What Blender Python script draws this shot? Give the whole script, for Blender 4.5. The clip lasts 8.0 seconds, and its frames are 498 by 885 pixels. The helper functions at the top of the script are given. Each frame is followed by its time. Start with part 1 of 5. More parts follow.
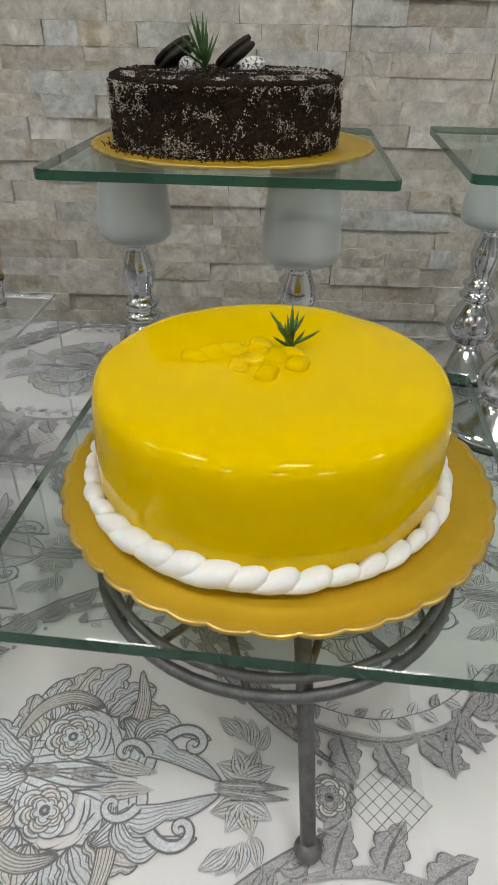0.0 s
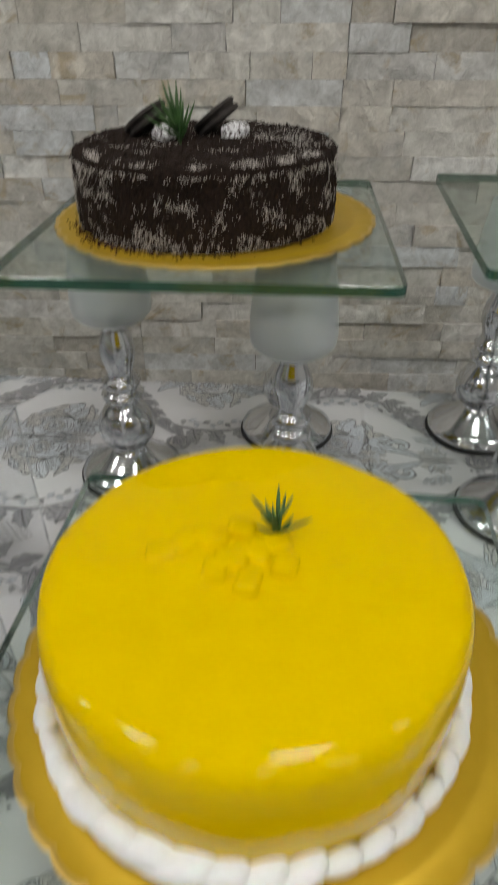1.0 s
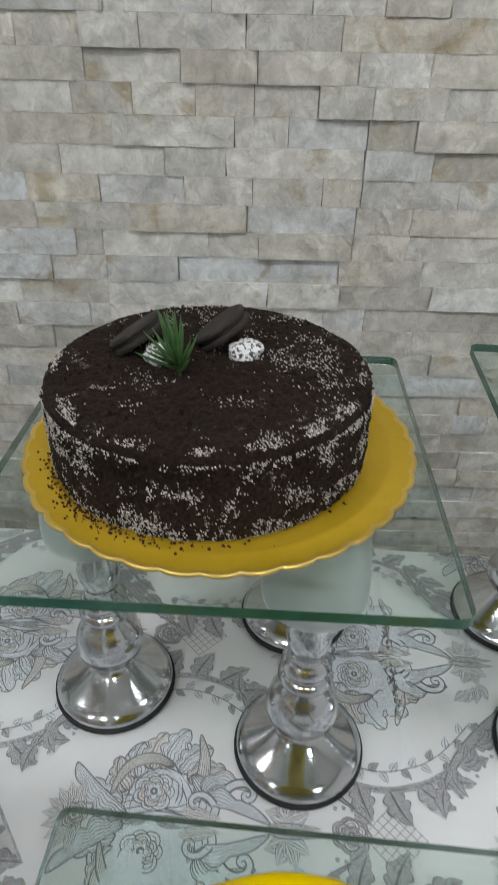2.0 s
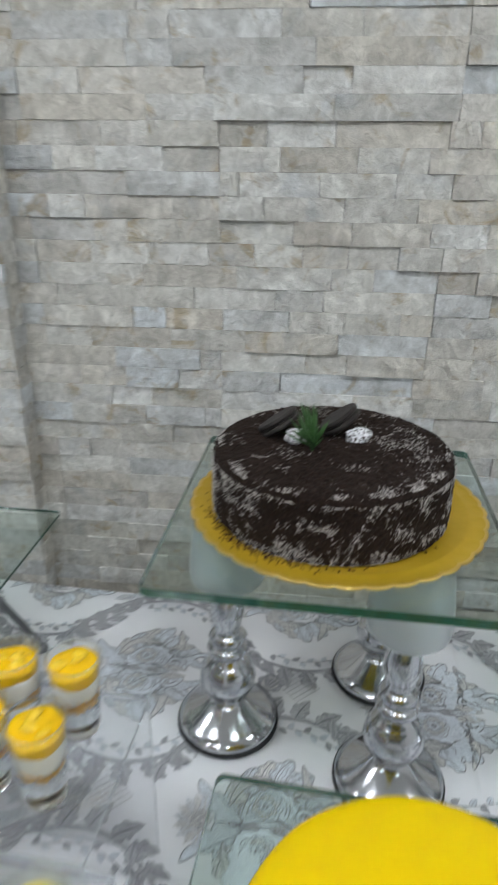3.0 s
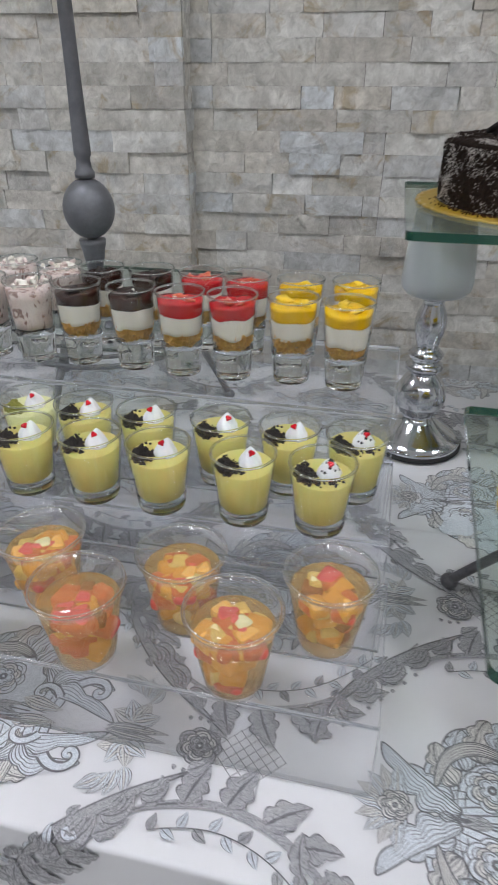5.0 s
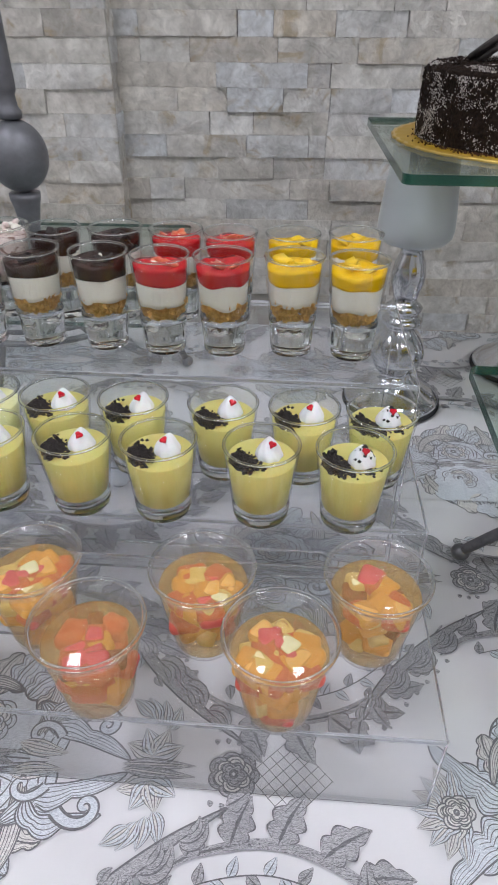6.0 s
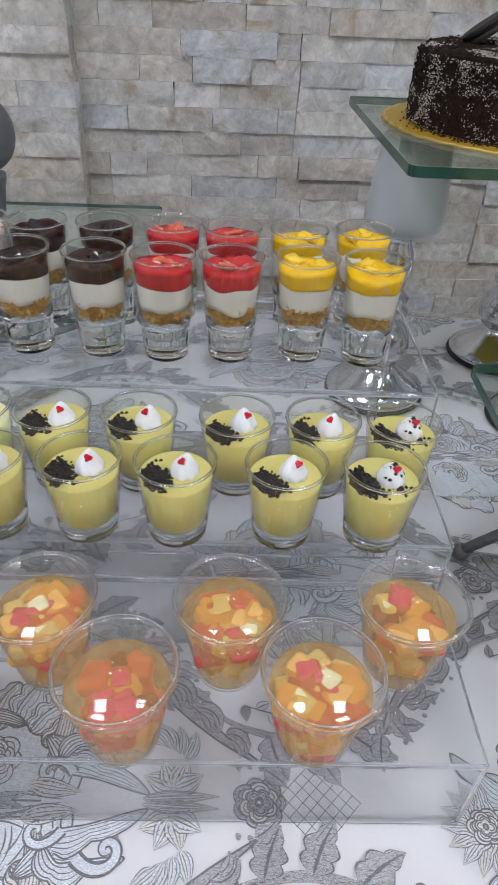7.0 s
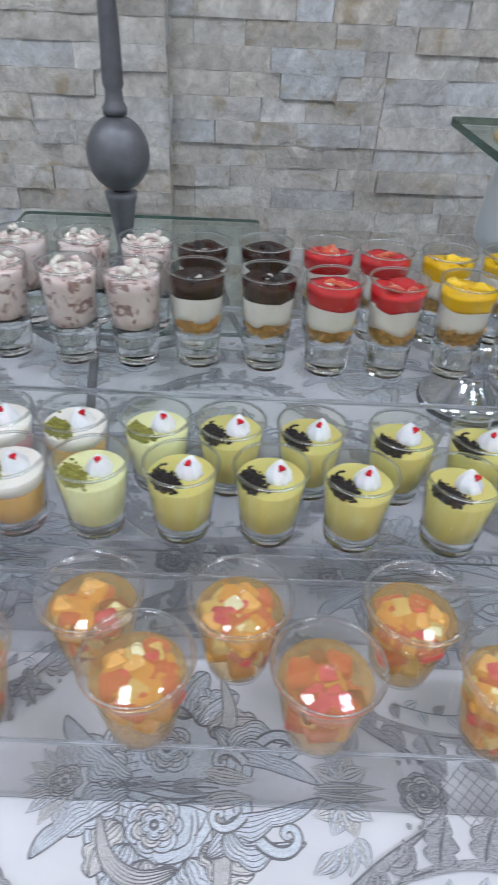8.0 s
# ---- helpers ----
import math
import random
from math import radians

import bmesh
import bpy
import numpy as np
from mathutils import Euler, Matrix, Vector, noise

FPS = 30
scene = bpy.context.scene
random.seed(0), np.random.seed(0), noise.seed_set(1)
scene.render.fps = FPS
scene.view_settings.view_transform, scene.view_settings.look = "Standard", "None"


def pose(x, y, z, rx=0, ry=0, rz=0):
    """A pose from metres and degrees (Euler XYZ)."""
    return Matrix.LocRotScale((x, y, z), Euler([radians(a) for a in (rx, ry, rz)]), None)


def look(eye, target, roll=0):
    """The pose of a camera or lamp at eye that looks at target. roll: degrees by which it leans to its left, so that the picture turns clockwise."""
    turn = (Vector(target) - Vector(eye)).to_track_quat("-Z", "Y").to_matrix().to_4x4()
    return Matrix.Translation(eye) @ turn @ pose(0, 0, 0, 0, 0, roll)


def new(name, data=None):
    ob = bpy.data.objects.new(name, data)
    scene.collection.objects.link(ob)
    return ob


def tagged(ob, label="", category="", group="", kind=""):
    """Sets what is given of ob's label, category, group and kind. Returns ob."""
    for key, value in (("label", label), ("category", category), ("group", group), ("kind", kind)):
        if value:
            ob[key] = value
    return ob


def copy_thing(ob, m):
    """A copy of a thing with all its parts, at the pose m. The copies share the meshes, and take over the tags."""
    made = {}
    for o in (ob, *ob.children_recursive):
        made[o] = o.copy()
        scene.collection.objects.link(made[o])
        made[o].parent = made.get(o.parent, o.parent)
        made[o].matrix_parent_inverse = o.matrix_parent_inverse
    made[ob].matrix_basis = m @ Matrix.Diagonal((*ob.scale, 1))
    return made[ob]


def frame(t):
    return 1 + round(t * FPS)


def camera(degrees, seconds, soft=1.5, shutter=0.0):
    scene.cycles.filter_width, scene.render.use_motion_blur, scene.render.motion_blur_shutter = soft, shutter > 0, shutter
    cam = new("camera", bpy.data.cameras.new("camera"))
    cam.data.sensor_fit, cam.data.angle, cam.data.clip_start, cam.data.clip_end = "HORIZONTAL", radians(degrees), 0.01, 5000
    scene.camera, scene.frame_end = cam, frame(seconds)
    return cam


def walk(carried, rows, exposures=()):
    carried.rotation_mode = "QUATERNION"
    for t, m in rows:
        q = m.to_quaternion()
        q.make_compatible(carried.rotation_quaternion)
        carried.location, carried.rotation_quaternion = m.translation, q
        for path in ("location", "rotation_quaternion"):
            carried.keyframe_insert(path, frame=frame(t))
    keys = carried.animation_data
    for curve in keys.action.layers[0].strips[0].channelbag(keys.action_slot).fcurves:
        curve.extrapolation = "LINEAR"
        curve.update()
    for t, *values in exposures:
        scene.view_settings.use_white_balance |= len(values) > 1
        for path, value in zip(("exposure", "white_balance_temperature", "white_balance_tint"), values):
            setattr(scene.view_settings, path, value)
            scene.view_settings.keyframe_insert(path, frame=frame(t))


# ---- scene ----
cam = camera(43.0, 8.0, soft=1.0, shutter=0.4)
PATH = [
    (0, (0.044, 0.055, 1.141), (-0.008, 1.723, 0.039), 1.1),
    (0.5, (0.05, 0.093, 1.146), (-0.011, 1.751, 0.03), 1.1),
    (1, (0.052, 0.172, 1.201), (-0.011, 1.807, 0.052), -0.1),
    (1.2, (0.048, 0.227, 1.243), (0.014, 1.866, 0.098), 0.3),
    (2.3, (0.013, 0.373, 1.312), (-0.004, 2.067, 0.249), 1.4),
    (2.5, (0.003, 0.351, 1.327), (-0.021, 2.093, 0.345), 1.7),
    (3, (-0.03, 0.204, 1.335), (-0.212, 2.034, 0.55), 0.7),
    (3.5, (-0.065, 0.018, 1.281), (-0.338, 1.84, 0.503), 2.0),
    (4, (-0.088, -0.088, 1.235), (-0.38, 1.717, 0.426), 0.8),
    (4.5, (-0.142, -0.047, 1.188), (-0.43, 1.696, 0.251), 0.2),
    (5, (-0.189, 0.021, 1.155), (-0.492, 1.726, 0.154), 0.1),
    (5.2, (-0.209, 0.037, 1.146), (-0.468, 1.741, 0.132), 0.5),
    (6.3, (-0.271, 0.094, 1.144), (-0.253, 1.715, -0.027), 0.9),
    (6.5, (-0.282, 0.104, 1.146), (-0.22, 1.713, -0.04), 1.8),
    (7, (-0.302, 0.115, 1.152), (-0.172, 1.708, -0.052), 2.9),
    (7.5, (-0.346, 0.112, 1.161), (-0.204, 1.703, -0.043), 3.6),
    (8, (-0.404, 0.103, 1.168), (-0.313, 1.7, -0.033), 3.0),
]
EXPOSURES = [(0.0, -0.35, 7100, 13), (1.0, -0.45, 7050, 14), (2.5, 0.01, 6350, 11), (4.0, -0.26, 6200, 15), (5.0, -0.23, 6350, 17), (6.5, -0.16, 6350, 21), (8.0, -0.16, 5950, 17)]
LAMP = 30.0
scene.cycles.transparent_max_bounces = 32
walk(cam, [(t, look(eye, target, roll)) for t, eye, target, roll in PATH], EXPOSURES)

TABLE_Z = 0.75
TURN = -2.6          # degrees by which the table and what stands on it is turned against the wall

# ---- world and light ----
world = bpy.data.worlds.new("world")
scene.world = world
world.use_nodes = True
world.node_tree.nodes["Background"].inputs[0].default_value = (0.8, 0.9, 1.0, 1)
world.node_tree.nodes["Background"].inputs[1].default_value = 0.05


# ---- materials ----
def material(name, colour, rough=0.5, metal=0.0, **more):
    m = bpy.data.materials.new(name)
    m.use_nodes = True
    b = m.node_tree.nodes["Principled BSDF"]
    b.inputs["Base Color"].default_value = (*colour, 1)
    b.inputs["Roughness"].default_value = rough
    b.inputs["Metallic"].default_value = metal
    for key, value in more.items():
        b.inputs[key.replace("_", " ").title().replace("Ior", "IOR")].default_value = value
    return m


def node(m, kind, **inputs):
    n = m.node_tree.nodes.new(kind)
    for key, value in inputs.items():
        n.inputs[key.replace("_", " ")].default_value = value
    return n


def link(m, a, b):
    m.node_tree.links.new(a, b)


def bsdf(m):
    return m.node_tree.nodes["Principled BSDF"]


def coords(m, stretch=(1, 1, 1), which="Object"):
    c = m.node_tree.nodes.new("ShaderNodeTexCoord")
    p = m.node_tree.nodes.new("ShaderNodeMapping")
    p.inputs["Scale"].default_value = stretch
    link(m, c.outputs[which], p.inputs["Vector"])
    return p.outputs["Vector"]


def noise_tex(m, vec, scale, detail=4.0, rough=0.55, distort=0.0):
    n = node(m, "ShaderNodeTexNoise", Scale=scale, Detail=detail, Roughness=rough, Distortion=distort)
    link(m, vec, n.inputs["Vector"])
    return n.outputs["Fac"]


def ramp(m, fac, *stops):
    r = m.node_tree.nodes.new("ShaderNodeValToRGB")
    e = r.color_ramp.elements
    while len(e) < len(stops):
        e.new(0.5)
    for k, (p, c) in zip(e, stops):
        k.position, k.color = p, (*c, 1) if len(c) == 3 else c
    link(m, fac, r.inputs["Fac"])
    return r.outputs["Color"]


def mix(m, fac, a, b, how="MIX"):
    n = m.node_tree.nodes.new("ShaderNodeMix")
    n.data_type, n.blend_type = "RGBA", how
    for socket, value in ((n.inputs[0], fac), (n.inputs[6], a), (n.inputs[7], b)):
        if isinstance(value, (int, float)):
            socket.default_value = value
        elif isinstance(value, tuple):
            socket.default_value = (*value, 1)
        else:
            link(m, value, socket)
    return n.outputs[2]


def math_node(m, how, a, b):
    n = m.node_tree.nodes.new("ShaderNodeMath")
    n.operation = how
    for socket, value in zip(n.inputs, (a, b)):
        if isinstance(value, (int, float)):
            socket.default_value = value
        else:
            link(m, value, socket)
    return n.outputs[0]


def bump(m, height, strength=0.3, distance=0.002):
    n = node(m, "ShaderNodeBump", Strength=strength, Distance=distance)
    link(m, height, n.inputs["Height"])
    link(m, n.outputs["Normal"], bsdf(m).inputs["Normal"])


def mottled(name, dark, light, scale, rough=0.5, strength=0.2, distance=0.001, metal=0.0, **more):
    """A surface whose colour wanders between two tones, with a fine relief."""
    m = material(name, light, rough, metal, **more)
    v = coords(m)
    a = noise_tex(m, v, scale, 5)
    b = noise_tex(m, v, scale * 6, 4)
    link(m, ramp(m, math_node(m, "ADD", math_node(m, "MULTIPLY", a, 0.7), math_node(m, "MULTIPLY", b, 0.3)), (0.35, dark), (0.65, light)), bsdf(m).inputs["Base Color"])
    bump(m, b, strength, distance)
    return m


def thin_clear(name, tint, gloss_rough=0.03, ior=1.45, haze=0.0):
    """Thin clear glass or plastic: light goes straight through, with a clear surface gloss."""
    m = bpy.data.materials.new(name)
    m.use_nodes = True
    t = m.node_tree
    t.nodes.remove(t.nodes["Principled BSDF"])
    clear, gloss = t.nodes.new("ShaderNodeBsdfTransparent"), t.nodes.new("ShaderNodeBsdfGlossy")
    clear.inputs["Color"].default_value = (*tint, 1)
    gloss.inputs["Roughness"].default_value = gloss_rough
    f, s = t.nodes.new("ShaderNodeLayerWeight"), t.nodes.new("ShaderNodeMixShader")
    f.inputs["Blend"].default_value = 0.5
    steep = math_node(m, "POWER", f.outputs["Facing"], 4.0)
    link(m, math_node(m, "ADD", math_node(m, "MULTIPLY", steep, 0.55), ((ior - 1) / (ior + 1)) ** 2), s.inputs[0])
    base = clear.outputs[0]
    if haze:
        d, h = t.nodes.new("ShaderNodeBsdfDiffuse"), t.nodes.new("ShaderNodeMixShader")
        d.inputs["Color"].default_value = (0.8, 0.84, 0.86, 1)
        h.inputs[0].default_value = haze
        link(m, base, h.inputs[1])
        link(m, d.outputs[0], h.inputs[2])
        base = h.outputs[0]
    link(m, base, s.inputs[1])
    link(m, gloss.outputs[0], s.inputs[2])
    link(m, s.outputs[0], t.nodes["Material Output"].inputs["Surface"])
    return m


def stone_material():
    m = material("split_stone", (0.5, 0.48, 0.44), 0.75)
    v = m.node_tree.nodes.new("ShaderNodeNewGeometry").outputs["Position"]
    info = m.node_tree.nodes.new("ShaderNodeObjectInfo")
    shift = m.node_tree.nodes.new("ShaderNodeVectorMath")
    shift.operation = "MULTIPLY_ADD"
    link(m, info.outputs["Random"], shift.inputs[0])
    shift.inputs[1].default_value = (3.7, 5.3, 1.1)
    link(m, v, shift.inputs[2])
    p = shift.outputs[0]
    big, mid, fine = noise_tex(m, p, 16, 6, 0.62, 0.8), noise_tex(m, p, 60, 6, 0.68, 0.6), noise_tex(m, p, 420, 4, 0.7)
    tone = ramp(m, info.outputs["Random"], (0.0, (0.66, 0.62, 0.55)), (0.16, (0.76, 0.75, 0.70)), (0.32, (0.61, 0.59, 0.53)),
                (0.48, (0.80, 0.80, 0.77)), (0.64, (0.68, 0.64, 0.56)), (0.80, (0.70, 0.73, 0.74)), (0.93, (0.54, 0.51, 0.45)), (1.0, (0.74, 0.71, 0.64)))
    c = mix(m, 1.0, tone, ramp(m, big, (0.3, (0.63, 0.62, 0.605)), (0.7, (1.05, 1.05, 1.05))), "MULTIPLY")
    rust = ramp(m, noise_tex(m, p, 20, 4, 0.6, 1.0), (0.57, (0, 0, 0)), (0.70, (1, 1, 1)))
    c = mix(m, math_node(m, "MULTIPLY", rust, 0.65), c, (0.36, 0.27, 0.14))
    blue = ramp(m, noise_tex(m, p, 17, 3, 0.5, 0.5), (0.58, (0, 0, 0)), (0.72, (1, 1, 1)))
    c = mix(m, math_node(m, "MULTIPLY", blue, 0.35), c, (0.36, 0.39, 0.42))
    c = mix(m, 1.0, c, ramp(m, mid, (0.25, (0.66, 0.65, 0.63)), (0.65, (1.10, 1.10, 1.10))), "MULTIPLY")
    link(m, c, bsdf(m).inputs["Base Color"])
    bump(m, math_node(m, "ADD", math_node(m, "MULTIPLY", mid, 1.0), math_node(m, "MULTIPLY", fine, 0.35)), 0.8, 0.005)
    return m


STONE = stone_material()
MORTAR = mottled("dark_joint", (0.16, 0.155, 0.145), (0.26, 0.25, 0.235), 60, 0.9)
PLASTER = mottled("plaster", (0.62, 0.62, 0.60), (0.72, 0.72, 0.70), 8, 0.8)
FLOOR = mottled("floor_tile", (0.42, 0.41, 0.39), (0.55, 0.54, 0.52), 6, 0.3)
CHROME = material("chrome", (0.66, 0.67, 0.69), 0.14, 1.0)
DARK_FOOT = material("black_felt", (0.02, 0.02, 0.02), 0.8)
PEWTER = mottled("grey_painted_metal", (0.13, 0.135, 0.145), (0.19, 0.195, 0.21), 30, 0.38, 0.15, metal=0.4)
IRON = mottled("grey_iron", (0.10, 0.10, 0.105), (0.19, 0.19, 0.195), 70, 0.42, 0.2, metal=0.5)
FROST = thin_clear("frosted_glass", (0.93, 0.945, 0.95), 0.35, 1.45, 0.31)
PLATE = thin_clear("plate_glass", (0.90, 0.95, 0.925), 0.02, 1.5)
EDGE = material("green_glass_edge", (0.012, 0.085, 0.055), 0.12, 0, transmission_weight=0.35)
ACRYLIC = thin_clear("acrylic", (0.982, 0.985, 0.99), 0.04, 1.45, 0.022)
ACRYLIC_EDGE = material("acrylic_edge", (0.80, 0.84, 0.88), 0.12, 0, transmission_weight=0.85)
GLASS = thin_clear("drinking_glass", (0.985, 0.992, 0.99), 0.02, 1.5)
GLASS_SOLID = material("thick_glass", (0.97, 0.99, 0.985), 0.02, 0, transmission_weight=1.0, ior=1.45)
PLASTIC = thin_clear("clear_plastic", (0.98, 0.982, 0.985), 0.05, 1.45, 0.02)
LID_PLASTIC = thin_clear("lid_plastic", (0.98, 0.982, 0.985), 0.004, 1.65, 0.03)
GOLD = mottled("gold_card", (0.60, 0.385, 0.020), (0.68, 0.44, 0.030), 24, 0.42, 0.05, metal=0.55)
GOLD_EDGE = material("gold_card_edge", (0.72, 0.50, 0.13), 0.3, 0.8)
CREAM = mottled("whipped_cream", (0.80, 0.80, 0.80), (0.88, 0.88, 0.88), 80, 0.5, 0.15, subsurface_weight=0.1)
GLAZE = mottled("mango_glaze", (0.755, 0.505, 0.0), (0.775, 0.53, 0.0), 9, 0.03, 0.012, 0.0008, specular_ior_level=0.15)
ROSEMARY = mottled("rosemary", (0.025, 0.075, 0.02), (0.07, 0.16, 0.045), 120, 0.45)
COOKIE = mottled("black_cookie", (0.010, 0.008, 0.007), (0.030, 0.022, 0.018), 160, 0.75, 0.5)
CRUMB = mottled("chocolate_crumb", (0.011, 0.006, 0.004), (0.035, 0.020, 0.014), 300, 0.8, 0.6, specular_ior_level=0.15)
FALLEN = mottled("fallen_crumb", (0.030, 0.012, 0.006), (0.085, 0.036, 0.020), 300, 0.8, 0.5, specular_ior_level=0.15)
SUGAR = mottled("sugar_flake", (0.28, 0.25, 0.22), (0.68, 0.64, 0.60), 420, 0.8)
GANACHE = mottled("dark_ganache", (0.020, 0.007, 0.005), (0.046, 0.017, 0.011), 40, 0.22, 0.2, specular_ior_level=0.15)
BISCUIT = mottled("biscuit_crumb", (0.52, 0.23, 0.035), (0.95, 0.60, 0.17), 260, 0.8, 0.8, 0.003)
RED_JELLY = mottled("strawberry_jelly", (0.44, 0.009, 0.013), (0.57, 0.022, 0.026), 50, 0.10, 0.15, specular_ior_level=0.3)
RED_FRUIT = mottled("strawberry_piece", (0.55, 0.05, 0.02), (0.75, 0.22, 0.10), 90, 0.3)
YELLOW_JELLY = mottled("mango_jelly", (0.78, 0.44, 0.001), (0.84, 0.52, 0.004), 50, 0.10, 0.15, specular_ior_level=0.3)
YELLOW_FRUIT = mottled("mango_piece", (0.83, 0.53, 0.006), (0.88, 0.62, 0.05), 90, 0.25)
VANILLA = mottled("vanilla_cream", (0.80, 0.76, 0.66), (0.88, 0.85, 0.77), 60, 0.5, 0.1)
CUSTARD = mottled("lemon_custard", (0.61, 0.54, 0.165), (0.66, 0.59, 0.20), 30, 0.35, 0.05, specular_ior_level=0.25, subsurface_weight=0.15)
PISTACHIO_CUSTARD = mottled("pale_green_custard", (0.74, 0.74, 0.36), (0.80, 0.80, 0.44), 30, 0.35, 0.05)
CARAMEL = mottled("caramel_custard", (0.66, 0.40, 0.12), (0.74, 0.48, 0.17), 30, 0.35, 0.05)
PINK_CUSTARD = mottled("pink_custard", (0.66, 0.34, 0.35), (0.74, 0.44, 0.44), 30, 0.35, 0.05)
PISTACHIO = mottled("pistachio_crumb", (0.16, 0.16, 0.02), (0.40, 0.38, 0.08), 300, 0.8, 0.6)
RED_CANDY = material("red_candy", (0.62, 0.010, 0.022), 0.25)
MELON = mottled("melon", (0.76, 0.70, 0.34), (0.84, 0.80, 0.52), 60, 0.4, specular_ior_level=0.1)
WATERMELON = mottled("watermelon", (0.58, 0.10, 0.085), (0.68, 0.19, 0.14), 60, 0.4, specular_ior_level=0.1)
PAPAYA = mottled("papaya", (0.76, 0.40, 0.09), (0.82, 0.52, 0.17), 60, 0.4, specular_ior_level=0.1)
GRAPE = mottled("dark_grape", (0.16, 0.03, 0.03), (0.28, 0.07, 0.05), 60, 0.25, specular_ior_level=0.3)


def juice_material():
    m = thin_clear("fruit_juice", (1.0, 0.90, 0.66), 0.05, 1.33)
    t = m.node_tree
    d, h = t.nodes.new("ShaderNodeBsdfDiffuse"), t.nodes.new("ShaderNodeMixShader")
    d.inputs["Color"].default_value = (0.80, 0.47, 0.13, 1)
    h.inputs[0].default_value = 0.28
    s = t.nodes["Mix Shader"]
    base = s.inputs[1].links[0].from_socket
    link(m, base, h.inputs[1])
    link(m, d.outputs[0], h.inputs[2])
    link(m, h.outputs[0], s.inputs[1])
    return m


def sugared_crumb():
    """Chocolate crumb with flakes of sugar caught on it."""
    m = material("sugared_chocolate_crumb", (0.02, 0.012, 0.009), 0.85, specular_ior_level=0.15)
    v = coords(m)
    fine = noise_tex(m, v, 420, 3, 0.6)
    flakes = ramp(m, noise_tex(m, coords(m, (1, 1, 0.55)), 640, 2, 0.5), (0.53, (0, 0, 0)), (0.57, (1, 1, 1)))
    patch = ramp(m, noise_tex(m, v, 40, 5, 0.75), (0.60, (0, 0, 0)), (0.74, (1, 1, 1)))
    body = ramp(m, fine, (0.3, (0.008, 0.005, 0.0035)), (0.7, (0.030, 0.018, 0.013)))
    link(m, mix(m, math_node(m, "MULTIPLY", flakes, patch), body, (0.62, 0.58, 0.53)), bsdf(m).inputs["Base Color"])
    bump(m, fine, 0.9, 0.004)
    return m


def cloth_material():
    m = material("cloth", (0.74, 0.74, 0.75), 0.55, specular_ior_level=0.35)
    v = coords(m)
    weave = noise_tex(m, coords(m, (1, 3, 1)), 700, 3, 0.6)
    link(m, ramp(m, noise_tex(m, v, 7, 5), (0.3, (0.68, 0.68, 0.695)), (0.7, (0.75, 0.75, 0.76))), bsdf(m).inputs["Base Color"])
    bump(m, weave, 0.12, 0.001)
    return m


def print_material(name, a, b):
    """Embossed print on the cloth: fine hatched threads."""
    m = material(name, b, 0.40)
    hatch = noise_tex(m, coords(m, (1, 5, 1)), 460, 3, 0.65, 1.8)
    tone = noise_tex(m, coords(m), 22, 3)
    c = mix(m, 1.0, ramp(m, hatch, (0.42, a), (0.55, b)), ramp(m, tone, (0.3, (0.85, 0.85, 0.86)), (0.7, (1.1, 1.1, 1.09))), "MULTIPLY")
    link(m, c, bsdf(m).inputs["Base Color"])
    bump(m, hatch, 0.35, 0.001)
    return m


def marbled_cream():
    """Pale pink cream with streaks of chocolate drawn through it."""
    m = material("marbled_cream", (0.86, 0.77, 0.71), 0.5)
    v = coords(m, (1, 1, 0.7))
    streak = ramp(m, noise_tex(m, v, 85, 2, 0.5, 2.2), (0.54, (0, 0, 0)), (0.61, (1, 1, 1)))
    pale = ramp(m, noise_tex(m, v, 60, 4), (0.35, (0.66, 0.52, 0.47)), (0.65, (0.80, 0.71, 0.66)))
    link(m, mix(m, math_node(m, "MULTIPLY", streak, 0.85), pale, (0.20, 0.085, 0.06)), bsdf(m).inputs["Base Color"])
    bump(m, noise_tex(m, v, 300, 3), 0.25, 0.001)
    return m


PINK_CREAM = marbled_cream()
JUICE = juice_material()
CAKE_CRUMB = sugared_crumb()
CLOTH = cloth_material()
PRINT_DARK = print_material("print_outline", (0.10, 0.10, 0.108), (0.21, 0.21, 0.222))
PRINT_GREY = print_material("print_grey", (0.15, 0.15, 0.16), (0.54, 0.54, 0.56))
PRINT_BLUE = print_material("print_blue", (0.42, 0.46, 0.51), (0.76, 0.80, 0.84))
PRINT_BEIGE = print_material("print_beige", (0.46, 0.45, 0.43), (0.76, 0.75, 0.73))


def lamp_material():
    m = bpy.data.materials.new("lamp_diffuser")
    m.use_nodes = True
    b = bsdf(m)
    b.inputs["Emission Color"].default_value = (0.93, 0.975, 1.0, 1)
    b.inputs["Emission Strength"].default_value = LAMP
    return m


# ---- mesh helpers ----
def mesh(name, verts, faces, mats, index=None, smooth=False):
    me = bpy.data.meshes.new(name)
    me.from_pydata([tuple(v) for v in verts], [], faces)
    for m in mats:
        me.materials.append(m)
    if index is not None:
        me.polygons.foreach_set("material_index", index)
    if smooth:
        me.polygons.foreach_set("use_smooth", [True] * len(me.polygons))
    me.update()
    return me


def from_bm(name, bm, mats, smooth=False):
    me = bpy.data.meshes.new(name)
    bm.to_mesh(me)
    bm.free()
    for m in mats:
        me.materials.append(m)
    if smooth:
        me.polygons.foreach_set("use_smooth", [True] * len(me.polygons))
    return me


def thing(name, x, y, z, label, category, rz=0.0, group="", kind=""):
    ob = new(name)
    ob.empty_display_size = 0.02
    ob.matrix_basis = pose(x, y, z, 0, 0, rz)
    return tagged(ob, label, category, group, kind)


